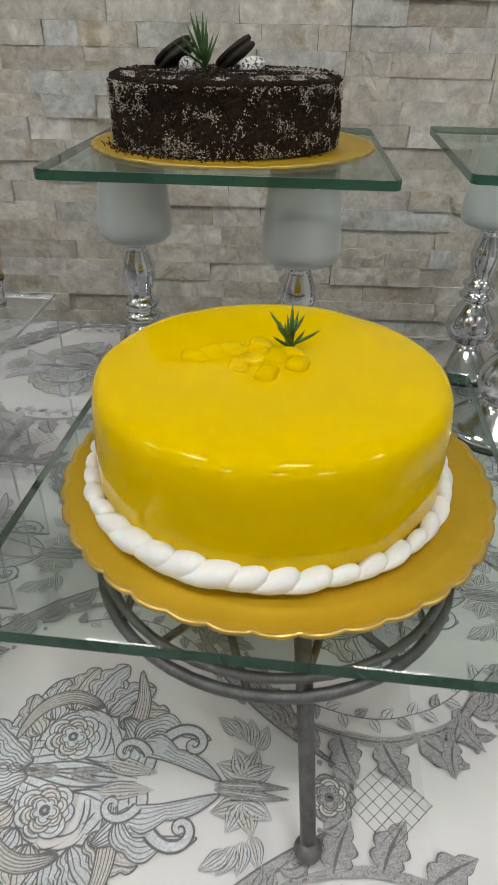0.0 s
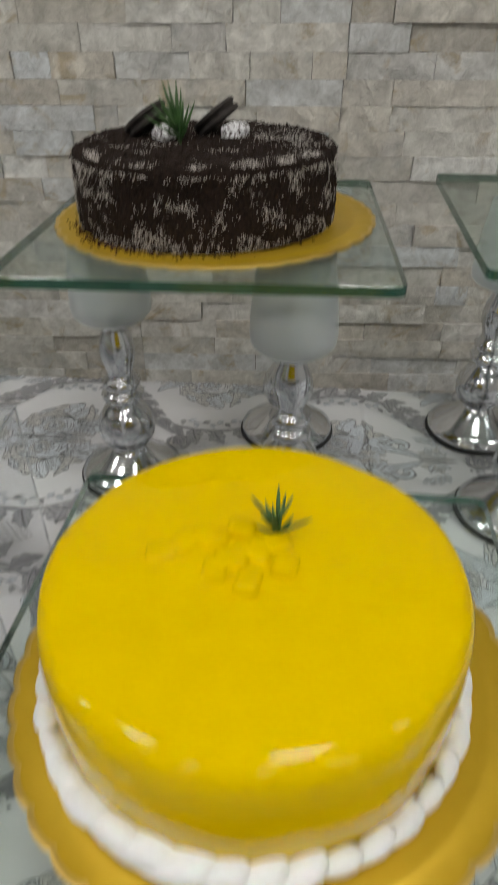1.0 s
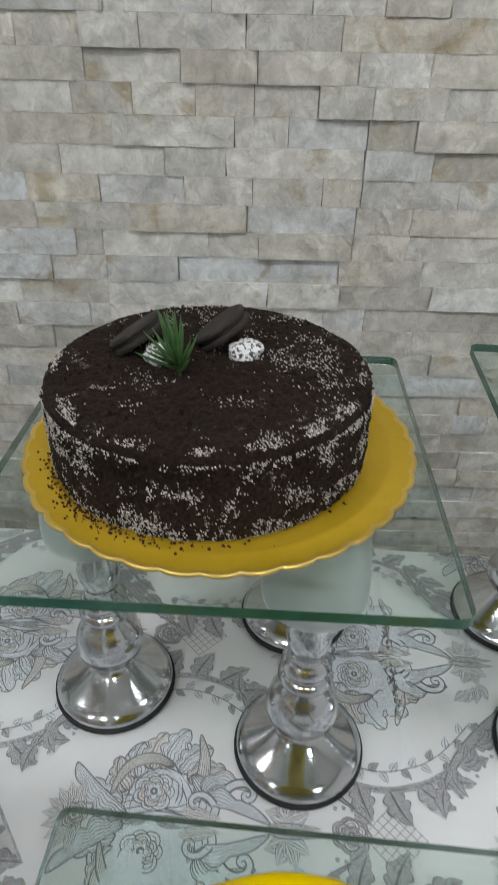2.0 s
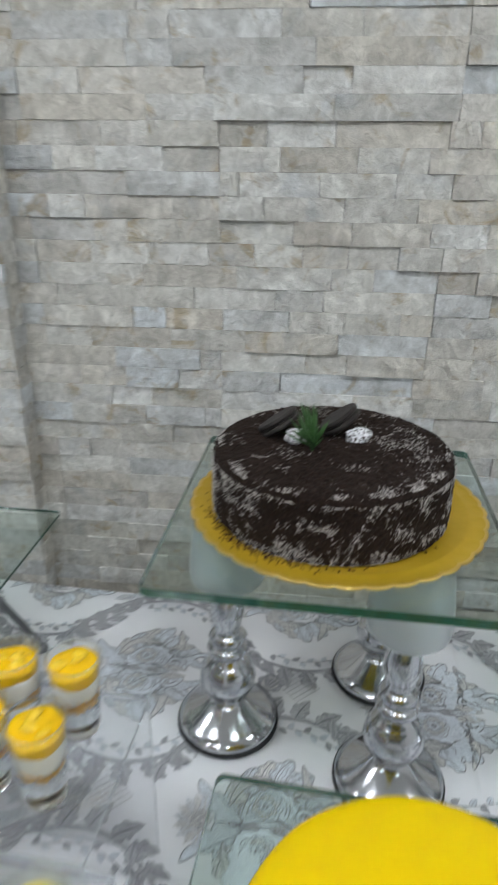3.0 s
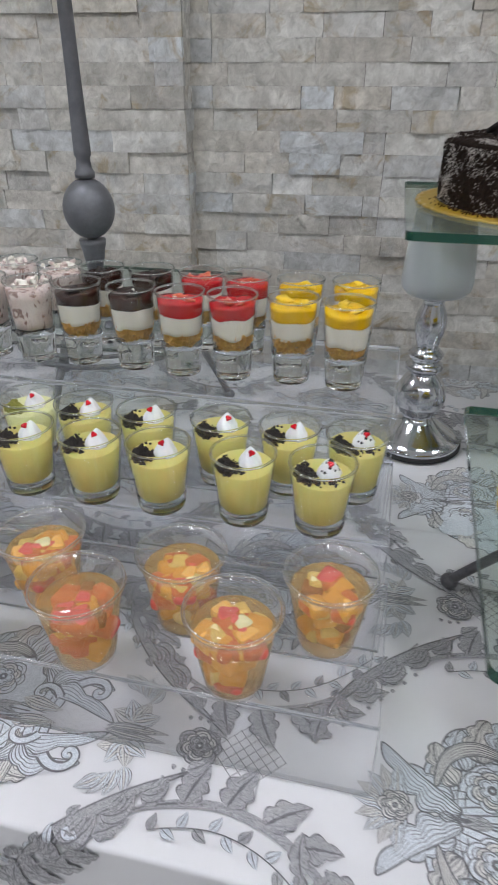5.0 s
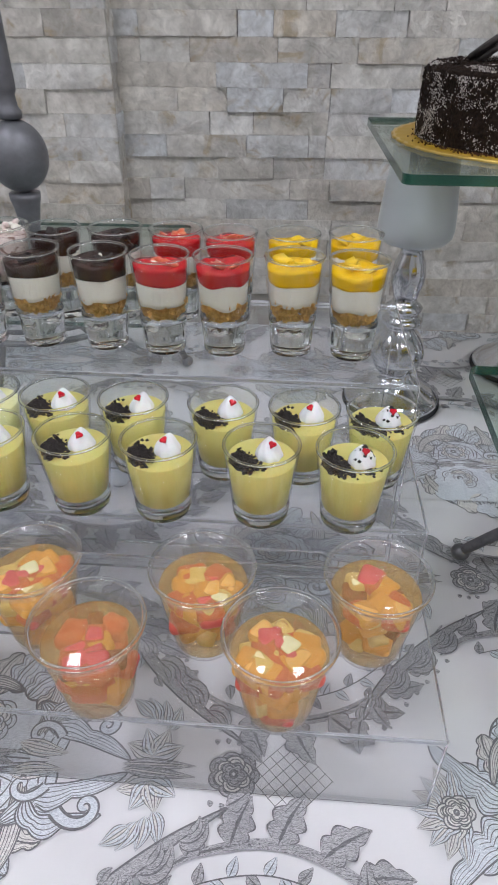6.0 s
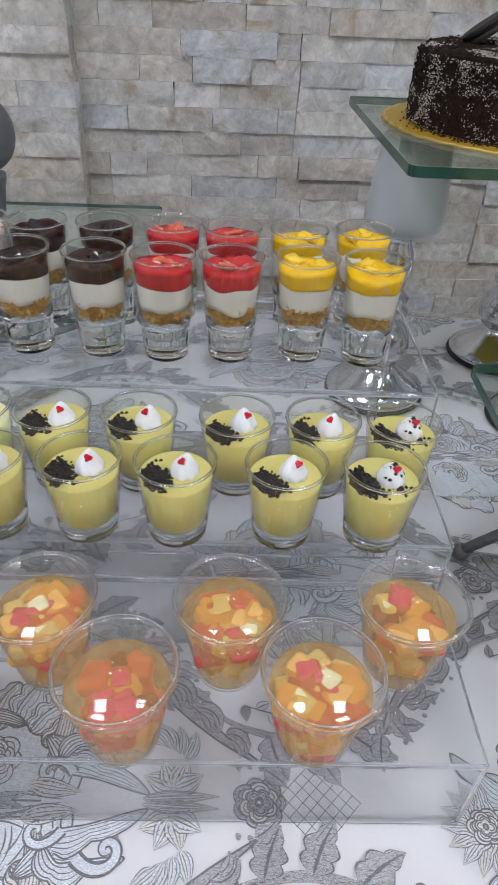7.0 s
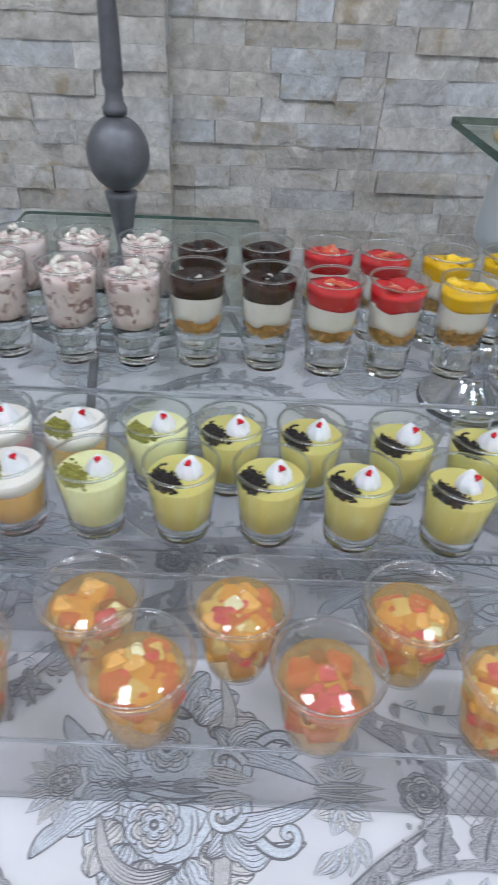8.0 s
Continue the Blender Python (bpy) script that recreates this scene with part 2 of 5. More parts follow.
def part(name, me, parent, label="", m=None):
    ob = new(name, me)
    ob.parent = parent
    if m is not None:
        ob.matrix_basis = m
    return tagged(ob, label)


def lathe(profile, n=40, wobble=0.0, flutes=None):
    """Verts and faces of a profile of (radius, height) turned round z; ends on the axis are closed."""
    verts, faces, rings = [], [], []
    for k, (r, z) in enumerate(profile):
        if r < 1e-6:
            rings.append([len(verts)])
            verts.append((0, 0, z))
            continue
        ring = []
        for i in range(n):
            a = 2 * math.pi * i / n
            q = r + (wobble * r * (noise.noise((math.cos(a) * 2, math.sin(a) * 2, z * 40)) if wobble else 0))
            if flutes and flutes[0] <= z <= flutes[1]:
                q *= 1 - flutes[2] * (0.5 + 0.5 * math.cos(a * flutes[3]))
            ring.append(len(verts))
            verts.append((q * math.cos(a), q * math.sin(a), z))
        rings.append(ring)
    for a, b in zip(rings, rings[1:]):
        if len(a) == 1 and len(b) == 1:
            continue
        for i in range(n):
            j = (i + 1) % n
            if len(a) == 1:
                faces.append((a[0], b[j], b[i]))
            elif len(b) == 1:
                faces.append((a[i], a[j], b[0]))
            else:
                faces.append((a[i], a[j], b[j], b[i]))
    return verts, faces


def turned(name, profile, mats, n=40, wobble=0.0, flutes=None, smooth=True):
    v, f = lathe(profile, n, wobble, flutes)
    return mesh(name, v, f, mats, smooth=smooth)


def tube_along(points, r, n=8, taper=None):
    """Verts and faces of a round rod along a line of points."""
    verts, faces = [], []
    pts = [Vector(p) for p in points]
    side = None
    for k, p in enumerate(pts):
        d = (pts[min(k + 1, len(pts) - 1)] - pts[max(k - 1, 0)]).normalized()
        if side is None:
            side = d.orthogonal().normalized()
        side = (side - d * side.dot(d)).normalized()
        up = d.cross(side)
        q = r * (taper(k / (len(pts) - 1)) if taper else 1)
        for i in range(n):
            a = 2 * math.pi * i / n
            verts.append(p + (side * math.cos(a) + up * math.sin(a)) * q)
    for k in range(len(pts) - 1):
        for i in range(n):
            j = (i + 1) % n
            faces.append((k * n + i, k * n + j, (k + 1) * n + j, (k + 1) * n + i))
    faces.append(tuple(range(n))[::-1])
    faces.append(tuple(range((len(pts) - 1) * n, len(pts) * n)))
    return verts, faces


def ring_tube(radius, z, r, n=48, m=8):
    verts, faces = [], []
    for i in range(n):
        a = 2 * math.pi * i / n
        for k in range(m):
            b = 2 * math.pi * k / m
            q = radius + r * math.cos(b)
            verts.append((q * math.cos(a), q * math.sin(a), z + r * math.sin(b)))
    for i in range(n):
        for k in range(m):
            faces.append((i * m + k, (i + 1) % n * m + k, (i + 1) % n * m + (k + 1) % m, i * m + (k + 1) % m))
    return verts, faces


def box_mesh(name, sx, sy, sz, mats, bevel=0.0, z0=0.0, segments=2):
    """A box on the plane z0, centred in x and y, with rounded edges."""
    bm = bmesh.new()
    bmesh.ops.create_cube(bm, size=1)
    bmesh.ops.transform(bm, matrix=Matrix.LocRotScale((0, 0, z0 + sz / 2), None, (sx, sy, sz)), verts=bm.verts)
    if bevel:
        bmesh.ops.bevel(bm, geom=bm.edges[:], offset=bevel, segments=segments, affect="EDGES", profile=0.5)
    return from_bm(name, bm, mats, smooth=False)


def lump(name, rx, ry, rz, mats, rough=0.2, seed=0, div=2):
    bm = bmesh.new()
    bmesh.ops.create_icosphere(bm, subdivisions=div, radius=1)
    for v in bm.verts:
        k = 1 + rough * noise.noise(v.co * 1.7 + Vector((seed * 7.1, seed * 3.3, 0)))
        v.co = Vector((v.co.x * rx * k, v.co.y * ry * k, v.co.z * rz * k))
    return from_bm(name, bm, mats, smooth=True)


def heap(name, spots, mats, size, seed=0):
    """Many small angular crumbs in one mesh, at the given places."""
    rng = random.Random(seed)
    verts, faces = [], []
    for p in spots:
        s = size * rng.uniform(0.5, 1.4)
        base = len(verts)
        turn = Euler((rng.random() * 6, rng.random() * 6, rng.random() * 6)).to_matrix()
        for c in ((-1, -1, -1), (1, -1, -1), (1, 1, -1), (-1, 1, -1), (-0.7, -0.7, 1), (0.8, -0.7, 1), (0.7, 0.8, 1), (-0.8, 0.7, 1)):
            verts.append(Vector(p) + turn @ (Vector(c) * s * rng.uniform(0.7, 1.2)))
        for f in ((3, 2, 1, 0), (4, 5, 6, 7), (0, 1, 5, 4), (1, 2, 6, 5), (2, 3, 7, 6), (3, 0, 4, 7)):
            faces.append(tuple(base + i for i in f))
    return mesh(name, verts, faces, mats)


# ---- room ----
def slab(name, x0, x1, y0, y1, z0, z1, mat, label, category):
    ob = new(name, box_mesh(name, x1 - x0, y1 - y0, z1 - z0, [mat]))
    ob.matrix_basis = pose((x0 + x1) / 2, (y0 + y1) / 2, z0)
    return tagged(ob, label, category, kind="structure")


WALL_Y = 1.165
PILLAR_Y, PILLAR_X = 1.122, -0.487
slab("floor", -3.2, 3.2, -4.2, 1.40, -0.1, 0.0, FLOOR, "pale grey tiled floor under the table", "floor")
slab("ceiling", -3.2, 3.2, -4.2, 1.40, 2.75, 2.85, PLASTER, "plain white plaster ceiling", "ceiling")
wall_north = slab("wall_north", -3.2, 3.2, WALL_Y + 0.008, 1.40, 0.0, 2.75, MORTAR, "wall clad in split ledge stone in beige and grey", "wall")
slab("wall_south", -3.2, 3.2, -4.4, -4.2, 0.0, 2.75, PLASTER, "plain white plaster wall", "wall")
slab("wall_west", -3.4, -3.2, -4.2, 1.40, 0.0, 2.75, PLASTER, "plain white plaster wall", "wall")
slab("wall_east", 3.2, 3.4, -4.2, 1.40, 0.0, 2.75, PLASTER, "plain white plaster wall", "wall")
pillar = slab("pillar", -1.6, PILLAR_X - 0.006, PILLAR_Y + 0.008, WALL_Y + 0.006, 0.0, 2.74, MORTAR, "shallow pillar clad in split ledge stone", "pillar")

DIFFUSER = lamp_material()


def ceiling_lamp(x, y):
    ob = thing("ceiling_light", x, y, 2.75, "square white flush ceiling light panel, switched on", "ceiling light", group="ceiling lights")
    part("frame", box_mesh("lamp_frame", 0.42, 0.42, 0.022, [PLASTER], 0.004, -0.024), ob)
    part("diffuser", box_mesh("lamp_pane", 0.375, 0.375, 0.004, [DIFFUSER], 0.0, -0.030), ob, "glowing white diffuser")


for lx in (-2.2, -0.9, 0.4, 1.7):
    for ly in (0.05, -1.95):
        ceiling_lamp(lx, ly)

# ---- table ----
table_frame = pose(-0.09, 0.962, 0, 0, 0, TURN)


def on_table(x, y):
    """Room place of a spot given in the table's own axes (x along its back edge, y from the back edge)."""
    return table_frame @ Vector((x, y, TABLE_Z))


CLOTH_X, CLOTH_Y = (-1.05, 0.95), (-0.757, 0.0)
FOLD = 0.0035         # radius of the cloth's bend over the table's edge


def crease(x, y):
    """Height of the cloth's fold lines above the table top."""
    h = 0.0
    for c in (-0.405,):
        h += 0.0038 * math.exp(-abs(y - c - 0.004 * math.sin(x * 5)) / 0.006)
    for c in (-0.52, 0.27):
        h += 0.0022 * math.exp(-abs(x - c) / 0.005)
    return h * min(1, (y - CLOTH_Y[0]) / 0.02) + 0.0006 * noise.noise((x * 9, y * 9, 0)) if y > CLOTH_Y[0] else 0.0


def bent(s):
    """How far out and down the hanging cloth is at the length s past the edge."""
    a = min(s / FOLD, math.pi / 2)
    return FOLD * math.sin(a), FOLD * (1 - math.cos(a)) + max(0, s - FOLD * math.pi / 2)


def build_table():
    t = thing("table", *table_frame.translation, "long banquet table hidden under a patterned cloth", "table", TURN)
    part("tabletop", box_mesh("tabletop", 1.98, 0.745, 0.03, [MORTAR], 0.004, 0.717), t, m=pose(-0.05, -0.3785, 0))
    leg = box_mesh("table_leg", 0.05, 0.05, 0.717, [MORTAR], 0.004)
    for x in (-0.98, 0.88):
        for y in (-0.70, -0.06):
            part("leg", leg, t, m=pose(x, y, 0))
    xs = sorted(set([*np.arange(CLOTH_X[0], CLOTH_X[1] + 0.001, 0.02), *(c + d for c in (-0.52, 0.27) for d in (-0.006, -0.003, 0, 0.003, 0.006))]))
    ys = sorted(set([*np.linspace(CLOTH_Y[0], CLOTH_Y[1], 39), *(c + d for c in (-0.405,) for d in (-0.012, -0.008, -0.004, 0, 0.004, 0.008, 0.012))]))
    verts = [(x, y, TABLE_Z + crease(x, y) - 0.0008) for y in ys for x in xs]
    w, h = len(xs), len(ys)
    faces = [(j * w + i, j * w + i + 1, (j + 1) * w + i + 1, (j + 1) * w + i) for j in range(h - 1) for i in range(w - 1)]
    rim = [i for i in range(w)] + [j * w + w - 1 for j in range(1, h)] + [(h - 1) * w + i for i in range(w - 2, -1, -1)] + [j * w for j in range(h - 2, 0, -1)]
    last = rim
    cx, cy = sum(CLOTH_X) / 2, sum(CLOTH_Y) / 2
    for length in (0.002, 0.004, 0.006, 0.008, 0.010, 0.012, 0.10, 0.25, 0.45, 0.70):
        out, down = bent(length)
        ring = []
        for k, i in enumerate(rim):
            x, y, z = verts[i]
            ax = math.copysign(1, x - cx) if abs(x - cx) > 0.99 else 0
            ay = math.copysign(1, y - cy) if abs(y - cy) > 0.377 else 0
            ripple = 0.02 * math.sin(k * 0.5) * length if ax else 0
            ring.append(len(verts))
            verts.append((x + ax * (out + ripple), y + ay * out * (0.35 if ay > 0 else 1), z - down))
        for k in range(len(ring)):
            n = (k + 1) % len(ring)
            faces.append((last[n], last[k], ring[k], ring[n]))
        last = ring
    cloth = thing("tablecloth", *table_frame.translation, "white tablecloth with grey and blue embossed damask print", "tablecloth", TURN)
    part("cloth", mesh("cloth", verts, faces, [CLOTH], smooth=True), cloth)
    return cloth


tablecloth = build_table()


class Print:
    """Flat printed shapes, gathered for one mesh. Ink numbers: 0 outline, 1 grey, 2 blue, 3 beige."""

    def __init__(self):
        self.verts, self.faces, self.ink, self.lift, self.count = [], [], [], [], 0

    def strip(self, a, b, ink):
        n = len(self.verts)
        self.count += 1
        self.verts += [*a, *b]
        self.lift += [self.count // 6 * 5e-6] * (len(a) + len(b))
        for k in range(len(a) - 1):
            self.faces.append((n + k, n + k + 1, n + len(a) + k + 1, n + len(a) + k))
            self.ink.append(ink)

    def leaf(self, x, y, ang, length, width, ink=1, bend=0.0, lobes=3, edge=0.16, feather=False):
        """A lobed leaf from its stalk, with a dark margin and midrib, or drawn in feathered lines."""
        mid, side = [], []
        steps = 6 * lobes if lobes else 8
        a, px, py = ang, x, y
        for k in range(steps + 1):
            s = k / steps
            lobe = 0.66 + 0.34 * abs(math.sin(math.pi * lobes * s)) if lobes else 1
            w = width * math.sin(math.pi * min(1, s ** 0.75)) * lobe * (1 - 0.25 * s) + 0.0004
            mid.append((px, py))
            side.append((-math.sin(a) * w, math.cos(a) * w))
            a += bend / steps
            px += math.cos(a) * length / steps
            py += math.sin(a) * length / steps
        if feather:
            bands = ((1.0, 0.88, 0), (0.88, 0.66, ink), (0.66, 0.58, 0), (0.45, 0.22, ink), (0.22, 0.12, 0), (0.12, 0.0, 3))
        else:
            bands = ((1.0, 1 - edge, 0), (1 - edge, 0.10, ink), (0.10, 0.0, 0))
        for sign in (1, -1):
            for o, i, c in bands:
                self.strip([(m[0] + sign * q[0] * o, m[1] + sign * q[1] * o) for m, q in zip(mid, side)],
                           [(m[0] + sign * q[0] * i, m[1] + sign * q[1] * i) for m, q in zip(mid, side)], c)

    def curve(self, pts, width, ink=1, edged=True):
        left, right, li, ri = [], [], [], []
        n = len(pts)
        for k, (x, y) in enumerate(pts):
            x0, y0 = pts[max(k - 1, 0)]
            x1, y1 = pts[min(k + 1, n - 1)]
            d = math.hypot(x1 - x0, y1 - y0) or 1
            w = width(k / (n - 1)) if callable(width) else width
            nx, ny = -(y1 - y0) / d * w, (x1 - x0) / d * w
            left.append((x + nx, y + ny)), right.append((x - nx, y - ny))
            li.append((x + nx * 0.6, y + ny * 0.6)), ri.append((x - nx * 0.6, y - ny * 0.6))
        if edged:
            self.strip(left, li, 0), self.strip(li, ri, ink), self.strip(ri, right, 0)
        else:
            self.strip(left, right, ink)

    def scroll(self, x, y, ang, size, hand=1, ink=1, width=0.0032, turns=1.4):
        pts, a, px, py = [], ang, x, y
        steps = 26
        for k in range(steps + 1):
            s = k / steps
            pts.append((px, py))
            a += hand * turns * 2 * math.pi / steps * (0.35 + 1.3 * s)
            step = size * (1 - 0.8 * s) / steps * 3.0
            px += math.cos(a) * step
            py += math.sin(a) * step
        self.curve(pts, lambda s: width * (1.1 - 0.6 * s), ink)

    def fill(self, left, right, ink=1, lines=0, rim=0.0010):
        """An area between two lines of points, with a dark rim and thin drawn lines that run along it."""
        self.strip(left, right, ink)
        self.count += 6
        for k in range(lines):
            q = (k + 0.7) / (lines + 0.4)
            self.curve([(a[0] + (b[0] - a[0]) * q, a[1] + (b[1] - a[1]) * q) for a, b in zip(left, right)], lambda s: 0.00033 * (1.3 - s), 0, False)
        if rim:
            for side in (left, right):
                self.curve(side, rim / 2, 0, False)
        self.count += 6

    def plume(self, spine, width, ink=2, lobes=4, lines=4, side=1, depth=0.4):
        """A feathered leaf along a bent spine, scalloped on one side and smooth on the other."""
        pts = smooth_line(spine, 30)
        left, right = [], []
        for k, (x, y) in enumerate(pts):
            s = k / (len(pts) - 1)
            (x0, y0), (x1, y1) = pts[max(k - 1, 0)], pts[min(k + 1, len(pts) - 1)]
            d = math.hypot(x1 - x0, y1 - y0) or 1
            nx, ny = -(y1 - y0) / d * side, (x1 - x0) / d * side
            body = width * (math.sin(math.pi * s ** 0.8) ** 0.7 + 0.02)
            scallop = 1 - depth + depth * abs(math.sin(math.pi * lobes * s)) if lobes else 1
            left.append((x + nx * body * scallop, y + ny * body * scallop))
            right.append((x - nx * body * 0.35, y - ny * body * 0.35))
        self.fill(left, right, ink, lines)

    def rosette(self, x, y, r, ink=2, petals=7):
        """A rose seen from above: rings of overlapping rounded petals round a dark eye."""
        for ring, (q, n) in enumerate(((1.0, petals), (0.72, petals - 1), (0.46, petals - 2))):
            for k in range(n):
                a = 2 * math.pi * (k + 0.45 * ring) / n
                px, py = x + math.cos(a) * r * q * 0.60, y + math.sin(a) * r * q * 0.60
                rr = r * q * 2.0 / n ** 0.75 * (1 + 0.12 * math.sin(k * 2.3))
                edge = [(px + math.cos(b) * rr, py + math.sin(b) * rr * 0.86) for b in np.linspace(a - 1.9, a + 1.9, 11)]
                self.fill(edge, [(x + math.cos(a) * r * q * 0.12, y + math.sin(a) * r * q * 0.12)] * len(edge), (ink, 3, ink)[ring], 0, 0.0009)
                self.curve([(px + (ex - px) * 0.6, py + (ey - py) * 0.6) for ex, ey in edge], 0.00035, 0, False)
        self.curve([(x + math.cos(a) * r * 0.14, y + math.sin(a) * r * 0.14) for a in np.linspace(0, 6.28, 10)], r * 0.07, 0, False)


def smooth_line(points, n):
    """A smooth line through a few given points."""
    p = [points[0], *points, points[-1]]
    out = []
    for k in range(n + 1):
        u = k / n * (len(points) - 1)
        i = min(int(u), len(points) - 2)
        f = u - i
        a, b, c, d = (p[i + q] for q in range(4))
        out.append(tuple(0.5 * (2 * b[m] + (c[m] - a[m]) * f + (2 * a[m] - 5 * b[m] + 4 * c[m] - d[m]) * f * f + (3 * b[m] - a[m] - 3 * c[m] + d[m]) * f ** 3) for m in (0, 1)))
    return out


def mirrored(m, d):
    """Adds the drawing d to m twice, as it is and mirrored in y."""
    for sy in (1, -1):
        n = len(m.verts)
        m.verts += [(x, sy * y) for x, y in d.verts]
        m.faces += [tuple(n + i for i in (f[::-1] if sy > 0 else f)) for f in d.faces]
        m.ink += d.ink
        m.lift += [m.count // 6 * 5e-6 + v for v in d.lift]
    m.count += d.count


def motif(m):
    """One repeat of the damask, alike above and below its middle line: a plumed medallion with two roses,
    a bud and a peony towards a lattice knot, and the leafy oval that frames it."""
    d = Print()
    # body of the medallion, drawn all over with flowing lines
    turn = np.linspace(math.radians(4), math.radians(172), 60)
    reach = [(0.050 + 0.022 * math.sin(a) ** 2) * (0.93 + 0.10 * abs(math.sin(5.5 * a))) for a in turn]
    rim = [(0.004 + r * math.cos(a), r * math.sin(a)) for a, r in zip(turn, reach)]
    core = [(0.004 + 0.030 * math.cos(a), 0.0) for a in turn]
    d.fill(rim, core, 2, 0, 0.0012)
    for q in (0.90, 0.80, 0.69, 0.60, 0.50):
        d.curve([(0.004 + r * q * math.cos(a + 0.10 * math.sin(9 * a)), r * q * math.sin(a + 0.10 * math.sin(9 * a))) for a, r in zip(turn, reach)], lambda s: 0.00032 + 0.00022 * math.sin(31 * s), 0, False)
    for q in range(5):
        d.curve([(x, 0.0025 + 0.0032 * q + (0.0016 + 0.0006 * q) * math.sin(95 * x + 0.9 * q)) for x in np.linspace(-0.040 + 0.002 * q, 0.046 - 0.003 * q, 26)], lambda s: 0.00022 + 0.00040 * math.sin(math.pi * s), 0, False)
    for q in (0.021, 0.0245):
        d.curve([(-0.002 + q * math.cos(a), 0.0235 + q * math.sin(a)) for a in np.linspace(-0.4, 3.6, 24)], lambda s: 0.0003 + 0.0003 * math.sin(17 * s), 0, False)
    # broad plumes that leave it
    for a, r, out, length, width, bend, ink in ((158, 0.046, 12, 0.034, 0.0100, -0.7, 2), (140, 0.050, -4, 0.032, 0.0110, -0.6, 3), (122, 0.056, -12, 0.032, 0.0115, -0.5, 2), (104, 0.060, -8, 0.036, 0.0125, -0.5, 3),
                                                (88, 0.062, -4, 0.040, 0.0130, -0.5, 2), (72, 0.060, -10, 0.036, 0.0125, -0.6, 2), (57, 0.056, -14, 0.034, 0.0110, -0.6, 3), (42, 0.052, -16, 0.032, 0.0095, -0.5, 2)):
        t = math.radians(a)
        h = math.radians(a + out)
        x, y = 0.004 + r * 0.72 * math.cos(t), r * 0.72 * math.sin(t)
        line = [(x + length * s * math.cos(h + bend * s * 0.6), y + length * s * math.sin(h + bend * s * 0.6)) for s in (0, 0.35, 0.7, 1.0)]
        d.plume(line, width, ink, 4, 4, 1, 0.36)
        d.plume(line, width * 0.9, ink, 3, 3, -1, 0.36)
    d.plume([(-0.022, 0.004), (-0.038, 0.012), (-0.054, 0.024), (-0.074, 0.044)], 0.0150, 2, 4, 6, 1)
    d.plume([(0.034, 0.010), (0.040, 0.034), (0.040, 0.056), (0.032, 0.078)], 0.0080, 3, 0, 5, 1)
    d.plume([(0.012, 0.046), (-0.010, 0.050), (-0.028, 0.040), (-0.038, 0.018)], 0.0075, 3, 0, 5, -1)
    # scroll stems to the bud
    d.plume([(0.028, 0.040), (0.044, 0.022), (0.066, 0.016), (0.098, 0.004)], 0.0120, 2, 3, 5, 1)
    d.plume([(0.040, 0.024), (0.050, 0.036), (0.066, 0.034), (0.088, 0.030)], 0.0100, 2, 3, 4, 1)
    d.scroll(0.060, 0.030, math.radians(48), 0.026, -1, 2, 0.0042, 1.3)
    d.scroll(0.050, 0.016, math.radians(120), 0.020, 1, 2, 0.0034, 1.1)
    d.leaf(0.024, 0.010, math.radians(-14), 0.034, 0.0062, 3, 0.2, 0, 0.2, True)
    d.leaf(0.004, 0.0005, math.radians(10), 0.022, 0.0030, 1, 0, 0)
    d.leaf(-0.004, 0.0005, math.radians(172), 0.018, 0.0030, 1, 0, 0)
    # bud with side flowers
    for k, a in enumerate((150, 105, 60, 15)):
        d.leaf(0.112, 0.008, math.radians(a), 0.020, 0.0074, 2 if k % 2 else 3, 0.3, 0, 0.2, True)
    d.leaf(0.094, 0.0015, math.radians(4), 0.046, 0.0042, 1, -0.05, 0, 0.2, True)
    for k in range(4):
        d.leaf(0.118 - 0.004 * k, 0.026 + 0.003 * k, math.radians(58 + 24 * k), 0.019, 0.0056, 2, 0.4, 0, 0.2, True)
    mirrored(m, d)
    m.rosette(-0.002, 0.0235, 0.0165, 2)
    m.rosette(-0.004, -0.0235, 0.0165, 2)
    for k in range(9):      # peony at the medallion's blunt end
        a = math.radians(180 - 22 * (k - 4))
        m.leaf(-0.062, 0, a, 0.029, 0.0070, (2, 3)[k % 2], 0, 2, 0.18, True)
    m.rosette(-0.064, 0, 0.0100, 3, 6)
    m.rosette(0.164, 0, 0.0150, 1, 7)
    for k in range(3):
        for sy in (1, -1):
            m.leaf(0.150 + 0.007 * k, sy * (0.0195 + 0.001 * (k % 2)), 0.4, 0.0036, 0.0018, 1, 0, 0)
    # lattice
    for k in range(-3, 4):
        o = k * 0.0062
        for s in (1, -1):
            m.curve([(0.199 + o * 0.7 - 0.0135, s * (-0.0135 - o * 0.7)), (0.199 + o * 0.7 + 0.0135, s * (0.0135 - o * 0.7))], 0.00024, 0, False)

    # the oval: a smooth line with broad leaves outside it and a fine spray inside it
    d = Print()
    arc = smooth_line([(-0.055, 0.112), (-0.030, 0.130), (0.016, 0.139), (0.060, 0.126), (0.100, 0.092), (0.132, 0.050)], 44)
    d.curve(arc, lambda s: 0.0008 + 0.0024 * math.sin(math.pi * s), 1, False)
    d.curve(arc, 0.0006, 0, False)
